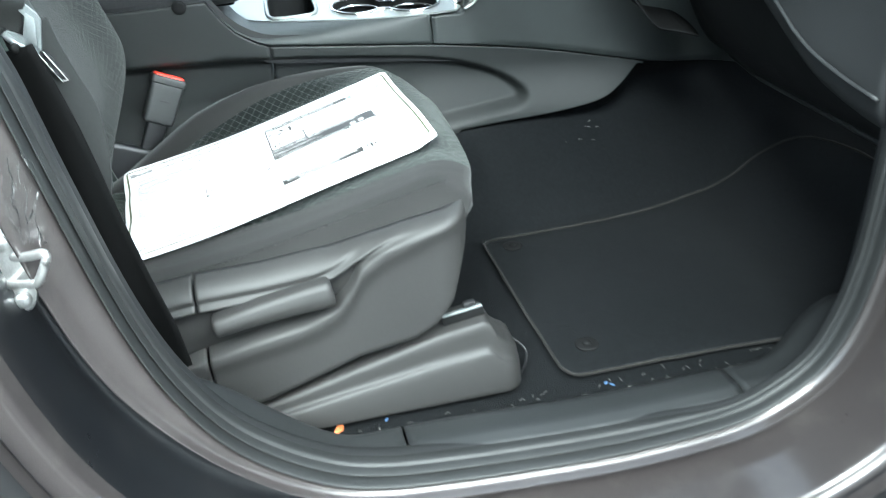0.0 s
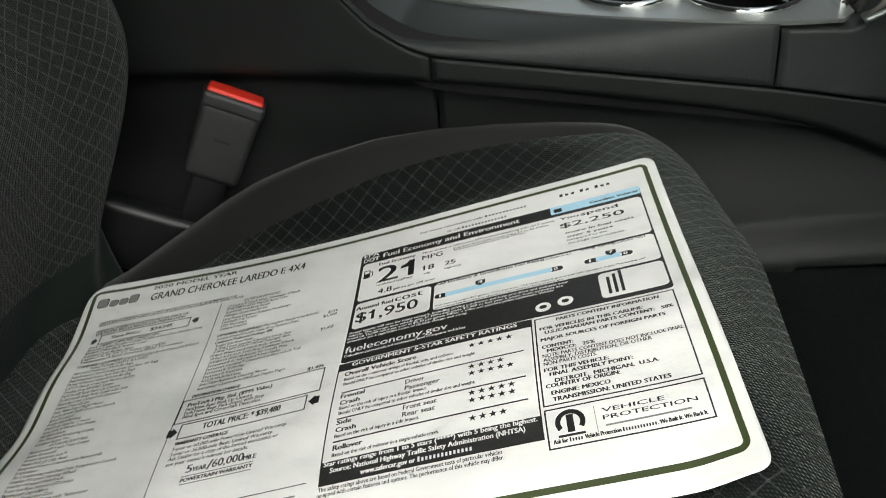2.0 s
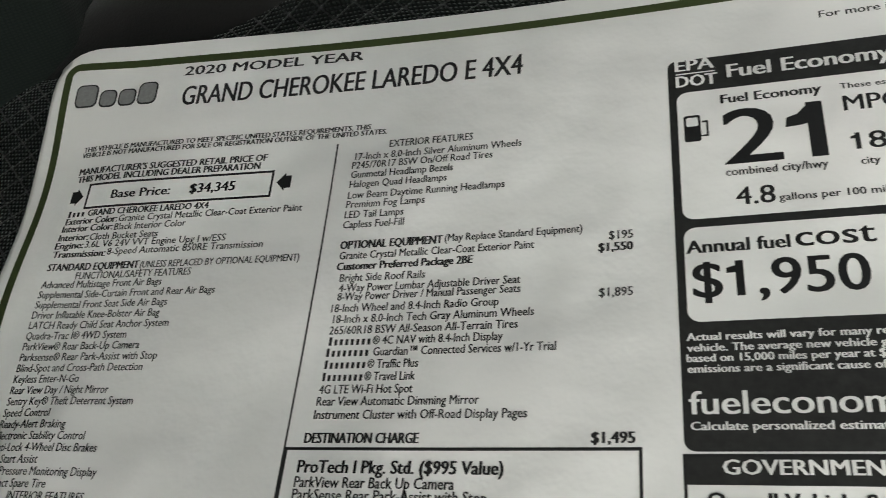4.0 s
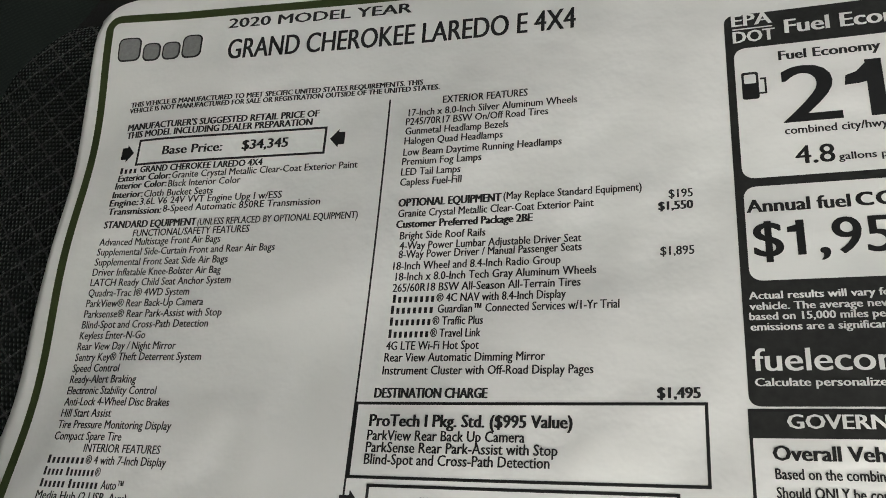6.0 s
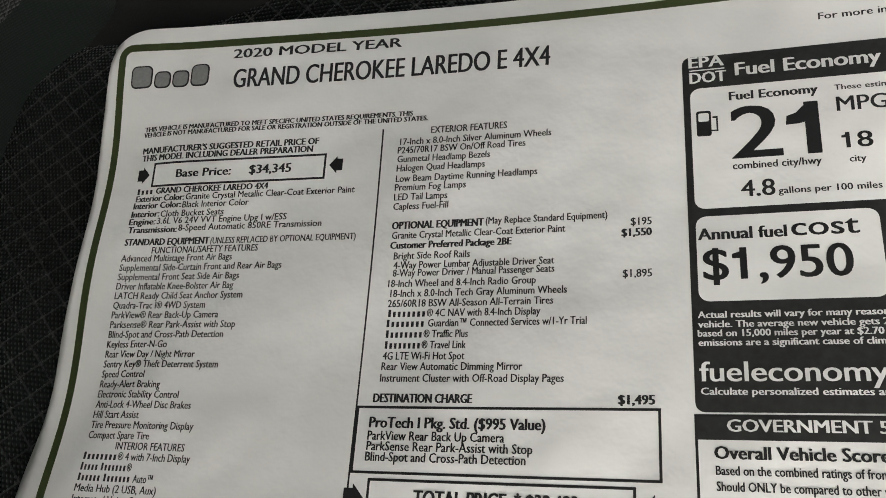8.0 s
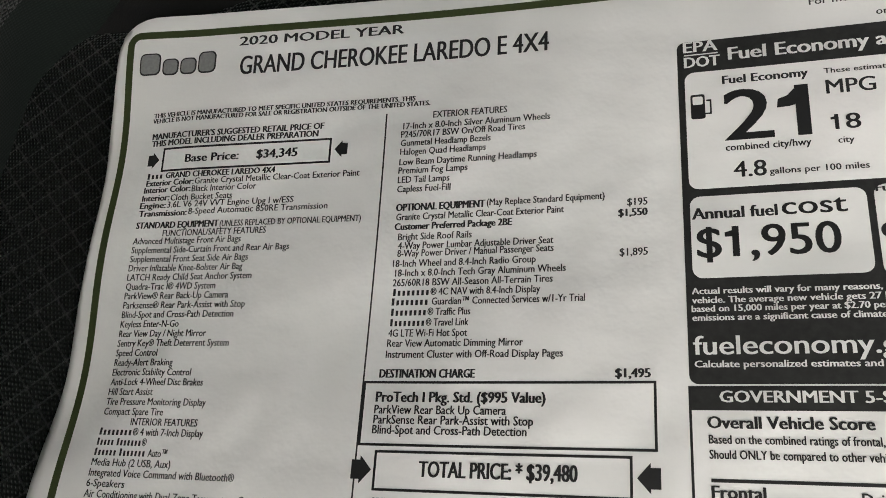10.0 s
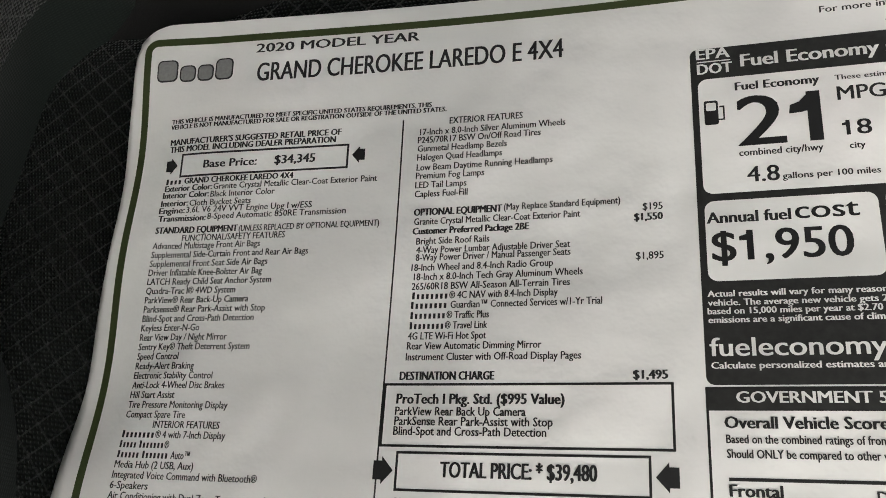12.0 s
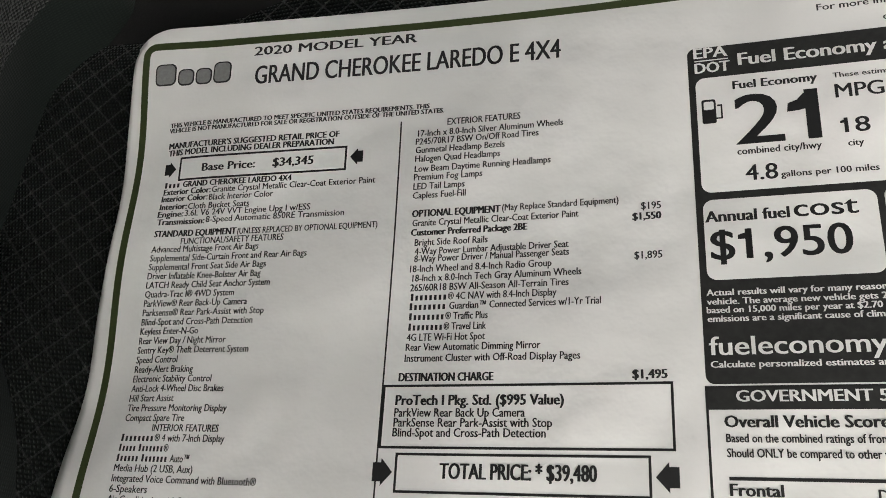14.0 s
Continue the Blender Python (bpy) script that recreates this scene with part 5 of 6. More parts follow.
for u0, u1, m in ((50.8, 126.0, 78.2), (138.0, 165.0, 153.4)):
    part("scale_cap", patch(u0, -68.6, u0 + 9, -64.2, 2.1, HIGH), INK, fuel_panel)
    part("scale_cap", patch(u1 - 9, -68.6, u1, -64.2, 2.1, HIGH), INK, fuel_panel)
    part("scale_bar", patch(u0 + 6.5, -68.6, u1 - 6.5, -64.2, 0, HIGH + 0.0001), BLUE, fuel_panel, "light blue rating scale")
    part("scale_marker", shape([(m - 2.9, -60.0), (m + 2.9, -60.0), (m + 2.9, -63.6), (m, -65.6), (m - 2.9, -63.6)], HIGH + 0.0002), INK, fuel_panel)
for u, v in ((112.5, -101.2), (124.5, -99.8)):
    part("agency_seal", patch(u - 4.2, v - 4.2, u + 4.2, v + 4.2, 4.19, MID, 2.0), WHITE, fuel_panel, "plain white round seal")
    part("seal_mark", patch(u - 2.0, v - 1.6, u + 2.0, v + 1.6, 1.5, HIGH, 2.0), INK, fuel_panel)
for k in range(3):
    part("plain_bar", patch(147.5 + 3.4 * k, -102.5, 149.2 + 3.4 * k, -86.0 + 2 * k, 0, HIGH), INK, fuel_panel)

safety_panel = part("safety_panel", outline(-1.5, -193.8, 105.8, -109.7, 0.7), INK, sticker, "ruled safety rating panel")
part("title_band", patch(-1.5, -116.3, 105.8, -109.7), INK_SOLID, safety_panel)
part("foot_band", patch(-1.5, -193.8, 105.8, -180.6), INK_SOLID, safety_panel)
for v in (-134.6, -153.9, -169.2):
    part("rule", patch(3.4, v - 0.45, 100.6, v + 0.45), INK, safety_panel)
for v, n in ((-120.6, 5), (-137.9, 4), (-143.1, 5), (-157.2, 5), (-162.2, 5), (-173.6, 4)):
    for k in range(n):
        part("star", star(73.7 + 4.9 * k, v, 2.15), INK, safety_panel)

parts_panel = part("parts_panel", outline(107.0, -176.4, 178.8, -110.9, 0.75), INK, sticker, "ruled parts content panel")
protection_panel = part("protection_panel", outline(107.0, -199.6, 178.8, -178.2, 0.75), INK, sticker, "ruled protection panel with a dark arch mark")


def arch(u, v, r, t):
    pts = [(u + r * math.cos(a), v + r * math.sin(a)) for a in span(math.radians(-35), math.radians(215), 18)]
    return shape(pts + [(u + (r - t) * math.cos(a), v + (r - t) * math.sin(a)) for a in span(math.radians(215), math.radians(-35), 18)])


part("arch_mark", arch(118.0, -187.0, 6.8, 2.4), INK, protection_panel)
part("arch_stem", patch(116.4, -192.4, 119.6, -183.0), INK, protection_panel)
part("plain_bar", patch(112.0, -194.4, 124.0, -193.2), INK, protection_panel)
part("upright_rule", patch(129.1, -195.2, 129.4, -181.2), INK_GREY, protection_panel)
part("plain_bar", patch(133.0, -192.9, 170.0, -192.0), INK_GREY, protection_panel)

# the strip at the foot: barcode and lines of names and addresses as plain bars
random.seed(11)
u = -194.0
while u < -117.5:
    w = random.choice((0.35, 0.5, 0.8, 1.1))
    part("code_bar", patch(u, -210.5, u + w, -200.8, 0, LOW, 6.0), INK, sticker)
    u += w + random.choice((0.45, 0.6, 0.9))
for v, u0, u1 in ((-196.6, -188, -160), (-196.6, -138, -124)):
    part("plain_bar", patch(u0, v, u1, v + 1.2), INK_GREY, sticker)
for k, (a, b) in enumerate(((0, 42), (0, 33), (0, 50), (0, 28), (0, 44))):
    part("plain_bar", patch(-111.0 + a, -194.6 - 2.7 * k, -111.0 + b * 0.8, -193.5 - 2.7 * k), INK_GREY, sticker)
for k, b in enumerate((34, 54, 46, 52)):
    part("plain_bar", patch(-67.0, -193.2 - 3.0 * k, -67.0 + b, -192.2 - 3.0 * k), INK_GREY, sticker)
for k, b in enumerate((88, 96, 92, 60)):
    part("plain_bar", patch(-111.0, -206.6 - 2.1 * k, -111.0 + b, -205.8 - 2.1 * k), INK_GREY, sticker)

LINES = []


def ink(text, u, v, width, height, bold=0, parent=None, white=0):
    """A printed line: its left end, base line, width and capital height in millimetres. {n} stands for a plain bar n letters long."""
    LINES.append((text, u, v, width, height, bold, parent or sticker, white))


ink('2020 MODEL YEAR', -155.0, 14.22, 62.2, 3.52, 1)
ink('GRAND CHEROKEE LAREDO E 4X4', -153.9, 2.64, 111.9, 7.13, 1)
ink('THIS VEHICLE IS MANUFACTURED TO MEET SPECIFIC UNITED STATES REQUIREMENTS. THIS', -187.0, -12.14, 99.8, 1.75, 1)
ink('VEHICLE IS NOT MANUFACTURED FOR SALE OR REGISTRATION OUTSIDE OF THE UNITED STATES.', -187.2, -14.24, 105.3, 1.75, 1)
ink("MANUFACTURER'S SUGGESTED RETAIL PRICE OF", -186.7, -20.54, 67.1, 2.3, 1)
ink('THIS MODEL INCLUDING DEALER PREPARATION', -186.6, -23.32, 65.1, 2.3, 1)
ink('Base Price:', -171.6, -30.31, 20.8, 3.0, 1, base_price_box)
ink('$34,345', -143.8, -30.35, 15.2, 3.2, 1, base_price_box)
ink('{4} GRAND CHEROKEE LAREDO 4X4', -186.6, -35.98, 50.3, 2.2, 1)
ink('Exterior Color:', -186.4, -38.74, 19.1, 2.3, 1)
ink('Granite Crystal Metallic Clear-Coat Exterior Paint', -166.7, -38.72, 61.5, 2.3)
ink('Interior Color:', -186.8, -41.4, 18.6, 2.3, 1)
ink('Black Interior Color', -167.5, -41.62, 24.8, 2.3)
ink('Interior:', -187.0, -44.5, 10.9, 2.3, 1)
ink('Cloth Bucket Seats', -175.5, -44.67, 24.0, 2.3)
ink('Engine:', -187.3, -47.36, 10.2, 2.3, 1)
ink('3.6L V6 24V VVT Engine Upg I w/ESS', -176.4, -47.27, 48.2, 2.3)
ink('Transmission:', -187.1, -50.38, 18.7, 2.3, 1)
ink('8-Speed Automatic 850RE Transmission', -167.7, -50.04, 52.1, 2.3)
ink('STANDARD EQUIPMENT', -187.3, -54.93, 31.9, 2.4, 1)
ink('(UNLESS REPLACED BY OPTIONAL EQUIPMENT)', -154.8, -55.01, 51.5, 2.2)
ink('FUNCTIONAL/SAFETY FEATURES', -176.5, -57.92, 39.4, 2.3)
ink('Advanced Multistage Front Air Bags', -187.5, -60.76, 41.4, 2.35)
ink('Supplemental Side-Curtain Front and Rear Air Bags', -187.5, -64.05, 59.6, 2.35)
ink('Supplemental Front Seat Side Air Bags', -187.5, -67.33, 45.0, 2.35)
ink('Driver Inflatable Knee-Bolster Air Bag', -187.5, -70.62, 43.4, 2.35)
ink('LATCH Ready Child Seat Anchor System', -187.5, -73.9, 47.2, 2.35)
ink('Quadra-Trac I® 4WD System', -187.5, -77.19, 34.3, 2.35)
ink('ParkView® Rear Back-Up Camera', -187.5, -80.48, 39.6, 2.35)
ink('Parksense® Rear Park-Assist with Stop', -187.5, -83.76, 46.2, 2.35)
ink('Blind-Spot and Cross-Path Detection', -187.5, -87.05, 42.5, 2.35)
ink('Keyless Enter-N-Go', -187.5, -90.33, 22.7, 2.35)
ink('Rear View Day / Night Mirror', -187.5, -93.62, 33.5, 2.35)
ink('Sentry Key® Theft Deterrent System', -187.5, -96.9, 42.4, 2.35)
ink('Speed Control', -187.5, -100.19, 16.4, 2.35)
ink('Ready-Alert Braking', -187.5, -103.47, 22.9, 2.35)
ink('Electronic Stability Control', -187.5, -106.76, 30.3, 2.35)
ink('Anti-Lock 4-Wheel Disc Brakes', -187.5, -110.05, 35.3, 2.35)
ink('Hill Start Assist', -187.5, -113.33, 17.4, 2.35)
ink('Tire Pressure Monitoring Display', -187.5, -116.62, 37.5, 2.35)
ink('Compact Spare Tire', -187.5, -119.9, 22.6, 2.35)
ink('INTERIOR FEATURES', -176.2, -123.19, 24.4, 2.3)
ink('{8}® 4 with 7-Inch Display', -187.5, -126.47, 38.3, 2.35)
ink('{5} {7}®', -187.5, -129.76, 18.6, 2.35)
ink('{6} {7} Auto™', -187.5, -133.04, 26.7, 2.35)
ink('Media Hub (2 USB, Aux)', -187.5, -136.33, 28.6, 2.35)
ink('Integrated Voice Command with Bluetooth®', -187.5, -139.62, 51.4, 2.35)
ink('6-Speakers', -187.5, -142.9, 13.5, 2.35)
ink('Air Conditioning with Dual-Zone Temperature Control', -187.5, -146.19, 62.4, 2.35)
ink('Leather-Wrapped Steering Wheel', -187.5, -149.47, 39.6, 2.35)
ink('Leather-Wrapped Shift Knob', -187.5, -152.76, 33.8, 2.35)
ink('Front and Rear Interior LED Lamps', -187.5, -156.04, 41.3, 2.35)
ink('Illuminated Cupholders', -187.5, -159.33, 27.7, 2.35)
ink('Deep Tint Sunscreen Glass', -187.5, -162.62, 32.1, 2.35)
ink('Premium Instrument Cluster with Tachometer', -187.5, -165.9, 53.8, 2.35)
ink('Illuminated Entry', -187.5, -169.19, 19.6, 2.35)
ink('12-Volt Auxiliary Power Outlet', -187.5, -172.47, 35.3, 2.35)
ink('Steering Wheel Mounted Audio Controls', -187.5, -175.76, 46.2, 2.35)
ink('Temperature and Compass Gauge', -187.5, -179.04, 37.8, 2.35)
ink('Rear 60 / 40 Folding Seat', -187.5, -182.33, 26.4, 2.35)
ink('EXTERIOR FEATURES', -80.5, -19.05, 25.1, 2.4)
ink('17-Inch x 8.0-Inch Silver Aluminum Wheels', -90.8, -22.7, 49.6, 2.35)
ink('P245/70R17 BSW On/Off Road Tires', -91.4, -25.73, 42.1, 2.35)
ink('Gunmetal Headlamp Bezels', -91.3, -28.87, 30.7, 2.35)
ink('Halogen Quad Headlamps', -91.3, -32.13, 29.2, 2.35)
ink('Low Beam Daytime Running Headlamps', -91.3, -35.83, 46.0, 2.35)
ink('Premium Fog Lamps', -91.4, -38.91, 23.5, 2.35)
ink('LED Tail Lamps', -91.4, -42.27, 17.6, 2.35)
ink('Capless Fuel-Fill', -91.4, -45.54, 18.1, 2.35)
ink('OPTIONAL EQUIPMENT', -91.2, -52.18, 29.6, 2.5, 1)
ink('(May Replace Standard Equipment)', -60.9, -51.73, 36.9, 2.3)
ink('$195', -17.2, -54.45, 5.9, 2.4)
ink('$1,550', -19.8, -57.84, 8.4, 2.4, 1)
ink('$1,895', -19.6, -70.59, 8.1, 2.4)
ink('Granite Crystal Metallic Clear-Coat Exterior Paint', -91.0, -55.44, 54.6, 2.35)
ink('Customer Preferred Package 2BE', -91.2, -58.79, 38.5, 2.35, 1)
ink('Bright Side Roof Rails', -89.8, -62.36, 24.4, 2.35)
ink('4-Way Power Lumbar Adjustable Driver Seat', -89.6, -65.45, 50.1, 2.35)
ink('8-Way Power Driver / Manual Passenger Seats', -89.6, -68.04, 50.2, 2.35)
ink('18-Inch Wheel and 8.4-Inch Radio Group', -90.8, -71.47, 46.0, 2.35)
ink('18-Inch x 8.0-Inch Tech Gray Aluminum Wheels', -89.8, -74.67, 54.2, 2.35)
ink('265/60R18 BSW All-Season All-Terrain Tires', -90.3, -77.92, 50.8, 2.35)
ink('{8}® 4C NAV with 8.4-Inch Display', -90.1, -81.09, 46.9, 2.35)
ink('{8} Guardian™ Connected Services w/1-Yr Trial', -90.3, -84.24, 60.5, 2.35)
ink('{8}® Traffic Plus', -90.2, -87.6, 25.7, 2.35)
ink('{8}® Travel Link', -90.2, -90.98, 25.3, 2.35)
ink('4G LTE Wi-Fi Hot Spot', -90.3, -94.34, 25.2, 2.35)
ink('Rear View Automatic Dimming Mirror', -90.4, -97.52, 42.5, 2.35)
ink('Instrument Cluster with Off-Road Display Pages', -90.5, -101.02, 54.5, 2.35)
ink('DESTINATION CHARGE', -91.9, -107.15, 29.8, 2.6, 1)
ink('$1,495', -21.0, -107.23, 9.5, 2.6, 1)
ink('ProTech I Pkg. Std. ($995 Value)', -92.3, -114.55, 51.5, 3.1, 1, package_box)
ink('ParkView Rear Back Up Camera', -92.5, -118.07, 40.4, 2.6, 0, package_box)
ink('ParkSense Rear Park-Assist with Stop', -92.5, -121.07, 48.4, 2.6, 0, package_box)
ink('Blind-Spot and Cross-Path Detection', -92.6, -124.05, 46.7, 2.6, 0, package_box)
ink('TOTAL PRICE: * $39,480', -77.0, -136.11, 45.5, 4.4, 1, total_price_box)
ink('WARRANTY COVERAGE', -90.5, -144.93, 30.9, 2.6, 1)
ink('5-year or 60,000-mile Powertrain Limited Warranty.', -90.7, -148.8, 65.7, 2.5)
ink('3-year or 36,000-mile Basic Limited Warranty.', -90.8, -152.45, 58.8, 2.5)
ink('Ask Dealer for a copy of the limited warranties or', -90.8, -155.84, 62.1, 2.5)
ink("see your owner's manual for details.", -90.9, -159.47, 46.5, 2.5)
ink('5', -77.5, -166.75, 3.4, 5.0, 1)
ink('YEAR', -73.9, -166.65, 7.9, 3.0, 1)
ink('/', -65.7, -167.41, 2.8, 6.0, 1)
ink('60,000', -62.8, -166.81, 17.3, 5.0, 1)
ink('MILE', -45.4, -166.93, 6.9, 3.0, 1)
ink('POWERTRAIN WARRANTY', -78.8, -172.54, 39.5, 2.4, 1)
ink('Assembly Point/Port of Entry: DETROIT, MICHIGAN, U.S.A.', -188.5, -191.15, 58.9, 2.3)
ink('EPA', 1.0, -3.93, 10.0, 3.72, 1, fuel_panel, 1)
ink('DOT', 1.1, -9.31, 10.4, 3.68, 1, fuel_panel, 1)
ink('Fuel Economy and Environment', 14.3, -7.83, 89.8, 4.33, 1, fuel_panel, 1)
ink('Fuel Economy', 12.1, -15.93, 24.2, 2.8, 1, fuel_panel)
ink('21', 12.2, -35.28, 23.4, 16.76, 1, fuel_panel)
ink('combined city/hwy', 11.9, -38.69, 23.6, 2.29, 0, fuel_panel)
ink('MPG', 41.0, -22.41, 13.2, 4.6, 1, fuel_panel)
ink('18', 42.4, -34.25, 6.7, 4.86, 1, fuel_panel)
ink('city', 42.7, -38.73, 4.2, 2.03, 0, fuel_panel)
ink('25', 56.0, -34.51, 6.7, 4.4, 1, fuel_panel)
ink('highway', 55.9, -38.73, 10.4, 2.04, 0, fuel_panel)
ink('4.8', 13.8, -47.47, 8.9, 5.06, 1, fuel_panel)
ink('gallons per 100 miles', 23.6, -47.21, 26.4, 2.04, 0, fuel_panel)
ink('These estimates reflect new EPA methods beginning with 2017 models.', 40.8, -15.54, 85.2, 1.7, 0, fuel_panel)
ink('Standard SUV 4WD range from 13 to 93 MPGe.', 61.2, -18.77, 60.7, 1.7, 0, fuel_panel)
ink('The best vehicle rates 136 MPGe.', 61.0, -20.89, 46.1, 1.7, 0, fuel_panel)
ink('Annual fuel', 1.5, -60.3, 23.2, 3.53, 1, fuel_panel)
ink('cost', 26.1, -60.2, 16.9, 5.46, 1, fuel_panel)
ink('$1,950', 2.6, -72.34, 37.9, 9.32, 1, fuel_panel)
ink('Fuel Economy & Greenhouse Gas Rating', 50.8, -54.63, 65.2, 2.2, 1, fuel_panel)
ink('(tailpipe only)', 116.8, -54.74, 15.1, 1.6, 0, fuel_panel)
ink('Smog Rating', 137.0, -53.9, 20.2, 2.2, 1, fuel_panel)
ink('(tailpipe only)', 157.9, -54.19, 16.1, 1.6, 0, fuel_panel)
ink('This vehicle emits 427 grams CO2 per mile. The best emits 0 grams per mile (tailpipe only). Producing and', 51.4, -76.5, 118.9, 1.5, 0, fuel_panel)
ink('distributing fuel also creates emissions; learn more at fueleconomy.gov.', 51.5, -79.03, 74.1, 1.5, 0, fuel_panel)
ink('You', 128.7, -16.0, 11.4, 2.4, 1, fuel_panel)
ink('spend', 141.6, -16.32, 22.5, 3.4, 1, fuel_panel)
ink('$2,250', 128.2, -25.07, 38.5, 5.0, 1, fuel_panel)
ink('more in fuel costs', 130.8, -32.13, 40.4, 2.3, 1, fuel_panel)
ink('over 5 years', 131.2, -36.46, 26.9, 2.3, 1, fuel_panel)
ink('compared to the', 130.5, -39.87, 23.8, 2.0, 0, fuel_panel)
ink('average new vehicle.', 131.2, -43.59, 33.4, 2.0, 0, fuel_panel)
ink('Gasoline Vehicle', 148.5, -5.86, 29.6, 2.4, 1, fuel_panel)
ink('Actual results will vary for many reasons, including driving conditions and how you drive and maintain your', 0.5, -83.5, 127.0, 1.9, 1, fuel_panel, 1)
ink('vehicle. The average new vehicle gets 27 MPG and costs $7,500 to fuel over 5 years. Cost estimates are', 0.5, -86.2, 124.0, 1.9, 1, fuel_panel, 1)
ink('based on 15,000 miles per year at $2.70 per gallon. MPGe is miles per gasoline gallon equivalent. Vehicle', 0.3, -88.75, 118.8, 1.9, 1, fuel_panel, 1)
ink('emissions are a significant cause of climate change and smog.', 0.4, -91.35, 70.5, 1.9, 1, fuel_panel, 1)
ink('fueleconomy.gov', 0.4, -101.07, 59.4, 5.3, 1, fuel_panel, 1)
ink('Calculate personalized estimates and compare vehicles', 0.5, -104.67, 69.5, 1.9, 1, fuel_panel, 1)
ink('For more information visit: {12}', 38.6, 8.75, 71.7, 2.3)
ink('or call {14}', 56.8, 2.87, 40.1, 2.3)
ink('{3} {2} {3}', 130.8, 9.72, 33.9, 3.0)
ink('GOVERNMENT 5-STAR SAFETY RATINGS', 6.6, -114.24, 91.4, 3.15, 1, safety_panel, 1)
ink('Overall Vehicle Score', 3.2, -121.12, 40.2, 3.2, 1, safety_panel)
ink('Based on the combined ratings of frontal, side, and rollover.', 3.3, -125.13, 61.0, 2.3, 0, safety_panel)
ink('Should ONLY be compared to other vehicles of similar size and weight.', 3.3, -129.06, 72.4, 2.3, 0, safety_panel)
ink('Frontal', 3.5, -139.05, 13.0, 3.1, 1, safety_panel)
ink('Crash', 3.7, -143.94, 10.7, 3.1, 1, safety_panel)
ink('Driver', 38.8, -139.81, 10.2, 3.1, 0, safety_panel)
ink('Passenger', 38.8, -144.33, 18.4, 3.1, 0, safety_panel)
ink('Based on the risk of injury in a frontal  impact.', 3.7, -147.53, 46.9, 2.3, 0, safety_panel)
ink('Should ONLY be compared to other vehicles of similar size and weight.', 3.7, -151.19, 71.8, 2.3, 0, safety_panel)
ink('Side', 3.9, -158.06, 7.8, 3.1, 1, safety_panel)
ink('Crash', 3.9, -163.04, 10.6, 3.1, 1, safety_panel)
ink('Front seat', 38.8, -158.5, 17.2, 3.1, 0, safety_panel)
ink('Rear seat', 38.7, -163.1, 16.5, 3.1, 0, safety_panel)
ink('Based on the risk of injury in a side impact.', 3.8, -166.73, 43.6, 2.3, 0, safety_panel)
ink('Rollover', 3.9, -174.58, 15.1, 3.1, 1, safety_panel)
ink('Based on the risk of rollover in a single-vehicle crash.', 3.8, -178.42, 53.7, 2.2, 0, safety_panel)
ink('Star ratings range from 1 to 5 stars (*****) with 5 being the highest.', 0.5, -183.74, 103.3, 2.7, 1, safety_panel, 1)
ink('Source: National Highway Traffic Safety Administration (NHTSA)', 4.0, -187.83, 93.8, 2.7, 1, safety_panel, 1)
ink('www.safercar.gov or {14}', 19.5, -192.14, 54.1, 2.7, 1, safety_panel, 1)
ink('The safety ratings above are based on Federal Government tests of particular vehicles', -1.3, -196.56, 87.7, 2.2)
ink('equipped with certain features and options. The performance of this vehicle may differ.', -1.7, -199.43, 88.6, 2.2)
ink('PARTS CONTENT INFORMATION', 118.5, -115.82, 52.1, 2.5, 1, parts_panel)
ink('FOR VEHICLES IN THIS CARLINE:', 109.6, -121.74, 52.4, 2.5, 1, parts_panel)
ink('U.S./CANADIAN PARTS CONTENT:   58%', 112.0, -125.5, 64.1, 2.5, 1, parts_panel)
ink('MAJOR SOURCES OF FOREIGN PARTS', 109.6, -130.95, 61.7, 2.5, 1, parts_panel)
ink('CONTENT:', 109.8, -137.01, 15.5, 2.5, 1, parts_panel)
ink('MEXICO:   25%', 112.1, -140.37, 23.4, 2.5, 1, parts_panel)
ink('NOTE: PARTS CONTENT DOES NOT INCLUDE FINAL', 109.6, -143.94, 67.9, 2.5, 0, parts_panel)
ink('ASSEMBLY, DISTRIBUTION, OR OTHER', 109.7, -146.99, 52.2, 2.5, 0, parts_panel)
ink('NON-PARTS COSTS.', 109.7, -149.89, 25.7, 2.5, 0, parts_panel)
ink('FOR THIS VEHICLE:', 109.6, -154.34, 30.9, 2.5, 1, parts_panel)
ink('FINAL ASSEMBLY POINT:', 112.0, -157.78, 39.1, 2.5, 1, parts_panel)
ink('DETROIT,  MICHIGAN,  U.S.A.', 114.1, -162.42, 48.3, 2.5, 1, parts_panel)
ink('COUNTRY OF ORIGIN:', 109.5, -165.42, 34.5, 2.5, 1, parts_panel)
ink('ENGINE: MEXICO', 111.7, -170.05, 27.2, 2.5, 1, parts_panel)
ink('TRANSMISSION: UNITED STATES', 111.9, -174.1, 53.6, 2.5, 1, parts_panel)
ink('VEHICLE', 132.5, -185.6, 27.4, 2.3, 0, protection_panel)
ink('PROTECTION', 132.4, -189.5, 40.9, 2.3, 0, protection_panel)
ink('Ask for {5} Vehicle Protection {12}. We Built It. We Back It.', 109.5, -197.15, 66.3, 2.1, 1, protection_panel)
ink("4", 76.9, -63.4, 2.6, 2.7, 1, fuel_panel, 1)
ink("7", 152.1, -63.4, 2.6, 2.7, 1, fuel_panel, 1)
ink("1", 53.9, -67.9, 0.7, 2.6, 1, fuel_panel, 1)
ink("10", 119.4, -67.9, 3.6, 2.6, 1, fuel_panel, 1)
ink("1", 140.9, -67.9, 0.7, 2.6, 1, fuel_panel, 1)
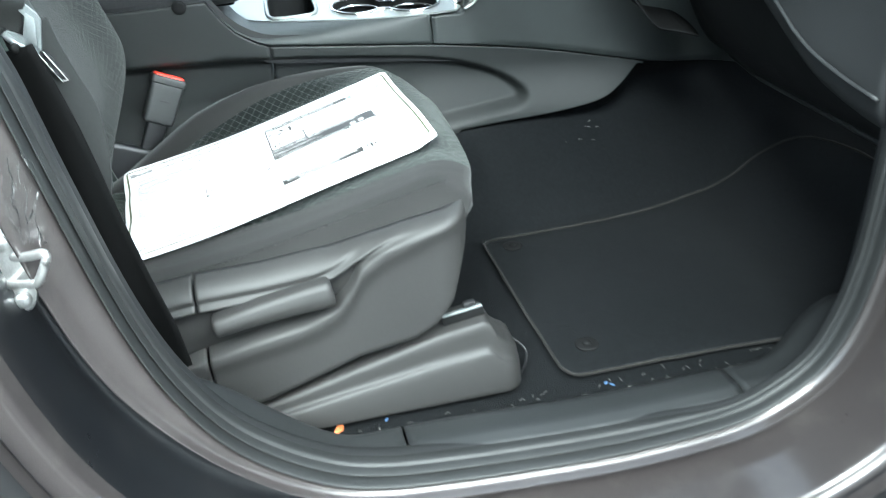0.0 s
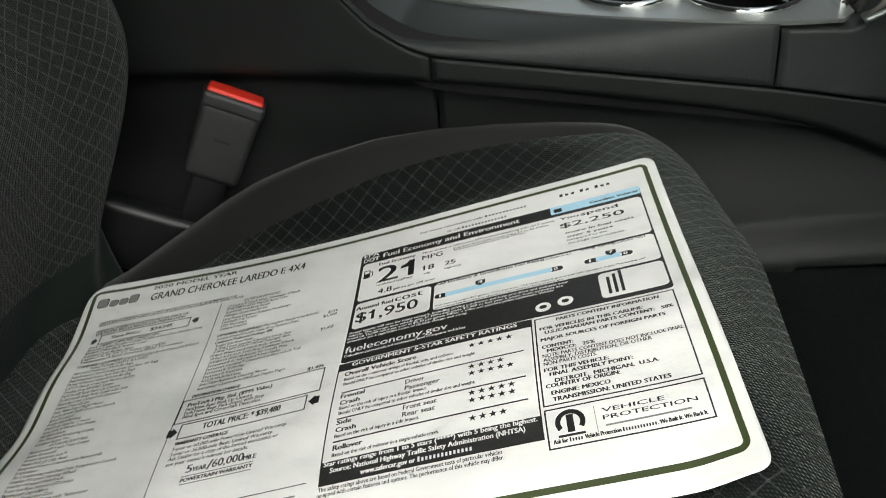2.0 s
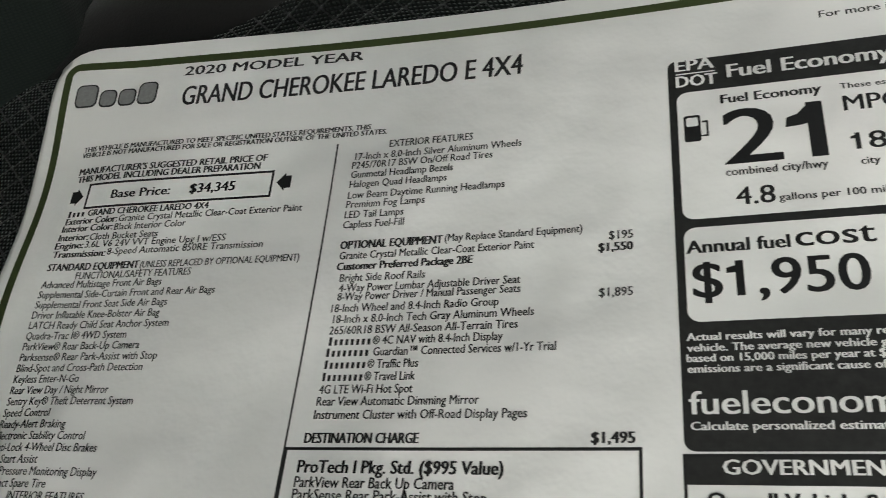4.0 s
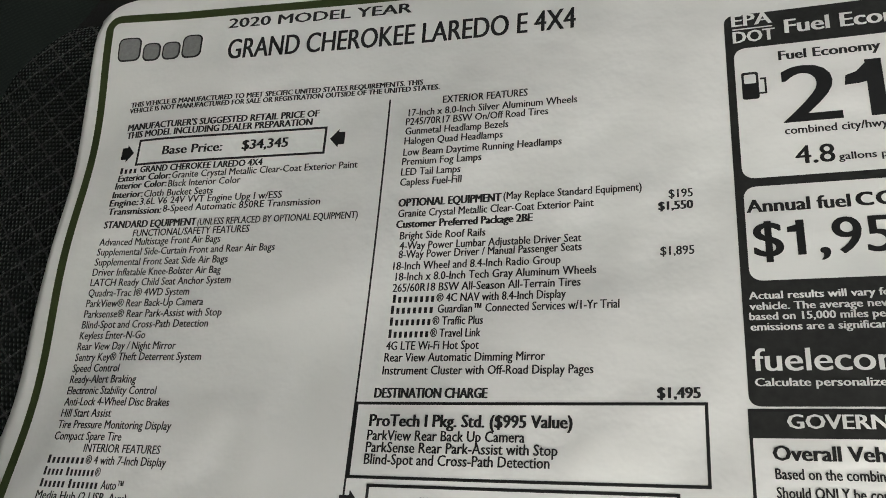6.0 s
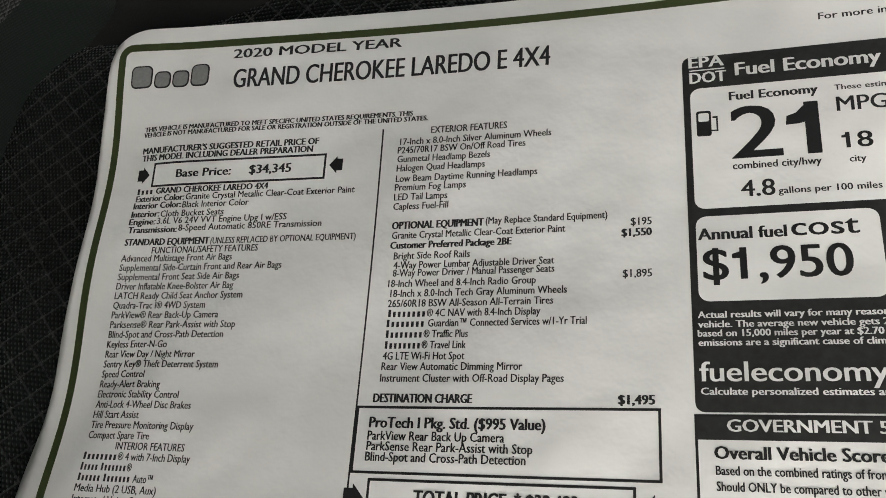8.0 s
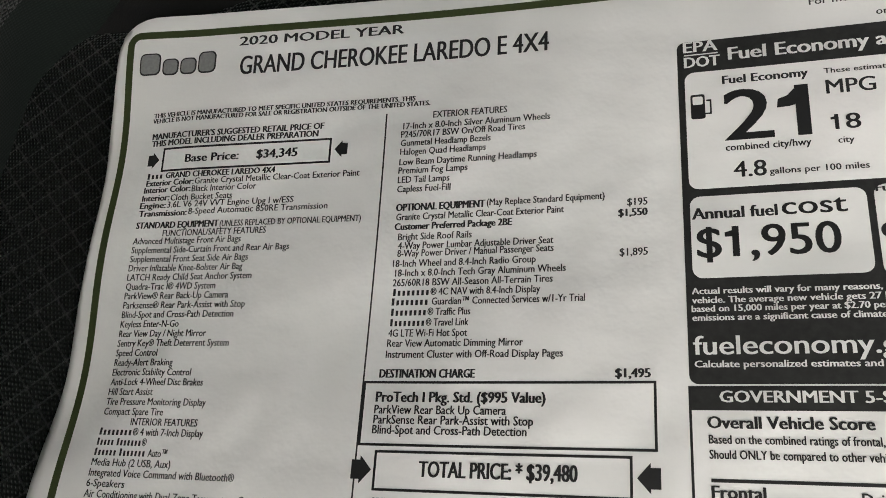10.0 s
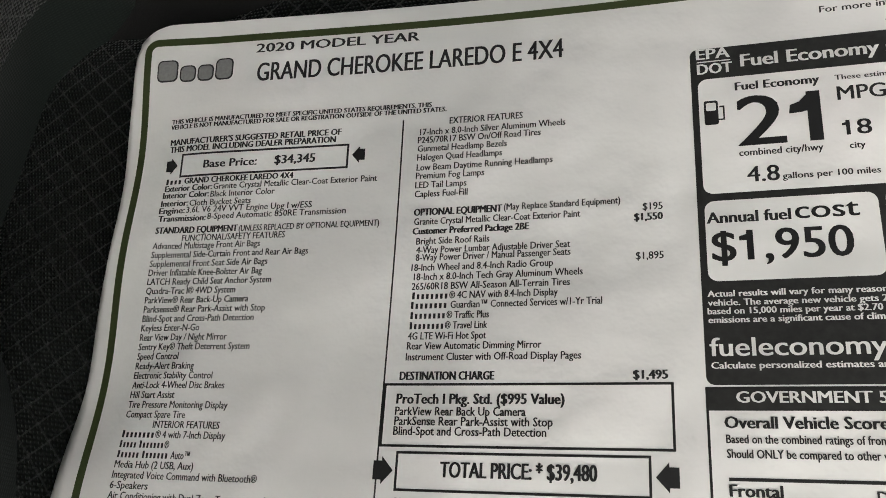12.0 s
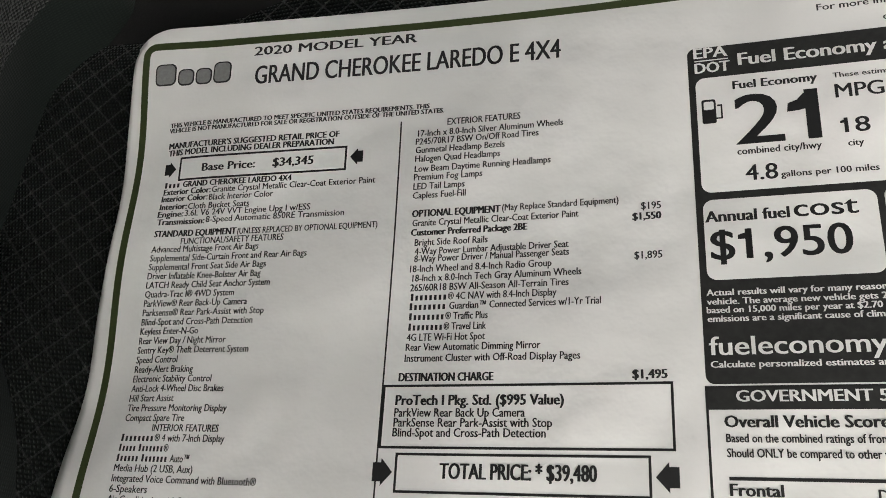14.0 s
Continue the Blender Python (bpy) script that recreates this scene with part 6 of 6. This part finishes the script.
ink("10", 158.4, -67.9, 3.6, 2.6, 1, fuel_panel, 1)


def pieces(text):
    """Text and bars of a line, in order."""
    made, rest = [], text
    while rest:
        i = rest.find("{")
        if i < 0:
            made.append(rest)
            break
        if i:
            made.append(rest[:i])
        j = rest.find("}")
        made.append(int(rest[i + 1:j]))
        rest = rest[j + 1:]
    return made


def type_curve(body, big):
    c = bpy.data.curves.new("type", "FONT")
    c.body, c.size, c.resolution_u = body, 1.0, 4 if big else 2
    return new("type", c)


SPACE, LETTER = 0.30, 0.60
jobs = []
for row in LINES:
    jobs.append([(p if isinstance(p, int) else (p, type_curve(p.strip(" "), row[4] > 4)) if p.strip(" ") else (p, None)) for p in pieces(row[0])])
cap_ob = type_curve("H", False)
head_obs = {head: type_curve(head, True) for head in ("1", "$1")}
bpy.context.view_layer.update()
deps = bpy.context.evaluated_depsgraph_get()


def mesh_of(ob):
    me = bpy.data.meshes.new_from_object(ob.evaluated_get(deps))
    co = np.zeros(len(me.vertices) * 3)
    me.vertices.foreach_get("co", co)
    return me, co.reshape(-1, 3)


CAP = float(mesh_of(cap_ob)[1][:, 1].max())
bpy.data.objects.remove(cap_ob)
HEADS = {}                                        # widths of the beginnings of lines, up to their first figure one
for head, ob in head_obs.items():
    co = mesh_of(ob)[1]
    HEADS[head] = (float(co[:, 0].max() - co[:, 0].min()),)
    bpy.data.objects.remove(ob)
for row, job in zip(LINES, jobs):
    text, u, v, width, height, bold, parent, white = row
    x, found, bars = 0.0, [], []
    for p in job:
        if isinstance(p, int):
            bars.append((x, x + p * LETTER))
            x += p * LETTER + 0.04
        else:
            body, ob = p
            x += SPACE * (len(body) - len(body.lstrip(" ")))
            if ob is not None:
                me, co = mesh_of(ob)
                found.append((me, co, x - co[:, 0].min()))
                x += co[:, 0].max() - co[:, 0].min()
                x += SPACE * (len(body) - len(body.rstrip(" ")))
                bpy.data.objects.remove(ob)
    lift = HIGH if parent is fuel_panel else MID if parent is not sticker else LOW
    if white:
        lift = HIGH + 0.0003
    sx, sy = width / x, height / CAP
    material = WHITE if white else INK
    for me, co, dx in found:
        pts = [paper_at((u + (c[0] + dx) * sx) / 1000, (v + c[1] * sy) / 1000, lift) for c in co]
        me.vertices.foreach_set("co", np.array(pts).ravel())
        # heavier strokes: the glyphs laid over themselves, a hair apart
        heavy = bmesh.new()
        weight = (0.040 if not bold else 0.072 if white else 0.062 if height > 4 else 0.078 if height > 2.7 else 0.096) * sy * (0.55 if height > 4.5 else 1.0)
        steps = 4 if height > 4 else 1
        for k in [i / steps for i in range(-steps, steps + 1)]:
            start = len(heavy.verts)
            heavy.from_mesh(me)
            heavy.verts.ensure_lookup_table()
            for p in heavy.verts[start:]:
                p.co += (PAPER.to_3x3() @ Vector((k * weight / 2000, 0, 0.000004 * k)))
        bpy.data.meshes.remove(me)
        part("printed_line", heavy, material, parent, smooth=False, kind="stuff")
    for body, ob in [p for p in job if not isinstance(p, int)]:
        if height > 4 and "1" in body and body != "21" and len(body) < 8:
            head = body[:body.index("1") + 1]
            edge_u = u + (HEADS[head][0] - HEADS["1"][0]) * sx
            wide, cap = HEADS["1"][0] * sx, height
            part("digit_flag", shape([(edge_u + 0.3 * wide, v + cap), (edge_u - 0.02 * cap, v + 0.87 * cap), (edge_u - 0.24 * cap, v + 0.80 * cap), (edge_u - 0.24 * cap, v + 0.66 * cap), (edge_u + 0.5 * wide, v + 0.66 * cap), (edge_u + 0.5 * wide, v + cap)], lift), material, parent)
    for a, b in bars:
        n = max(1, round((b - a) / LETTER))
        part("plain_bar", joined(*[patch(u + (a + LETTER * (k + 0.12)) * sx, v, u + (a + LETTER * (k + 0.66)) * sx, v + height * (0.72 if k else 1.0), 0, lift) for k in range(n)]), material, parent, kind="stuff")
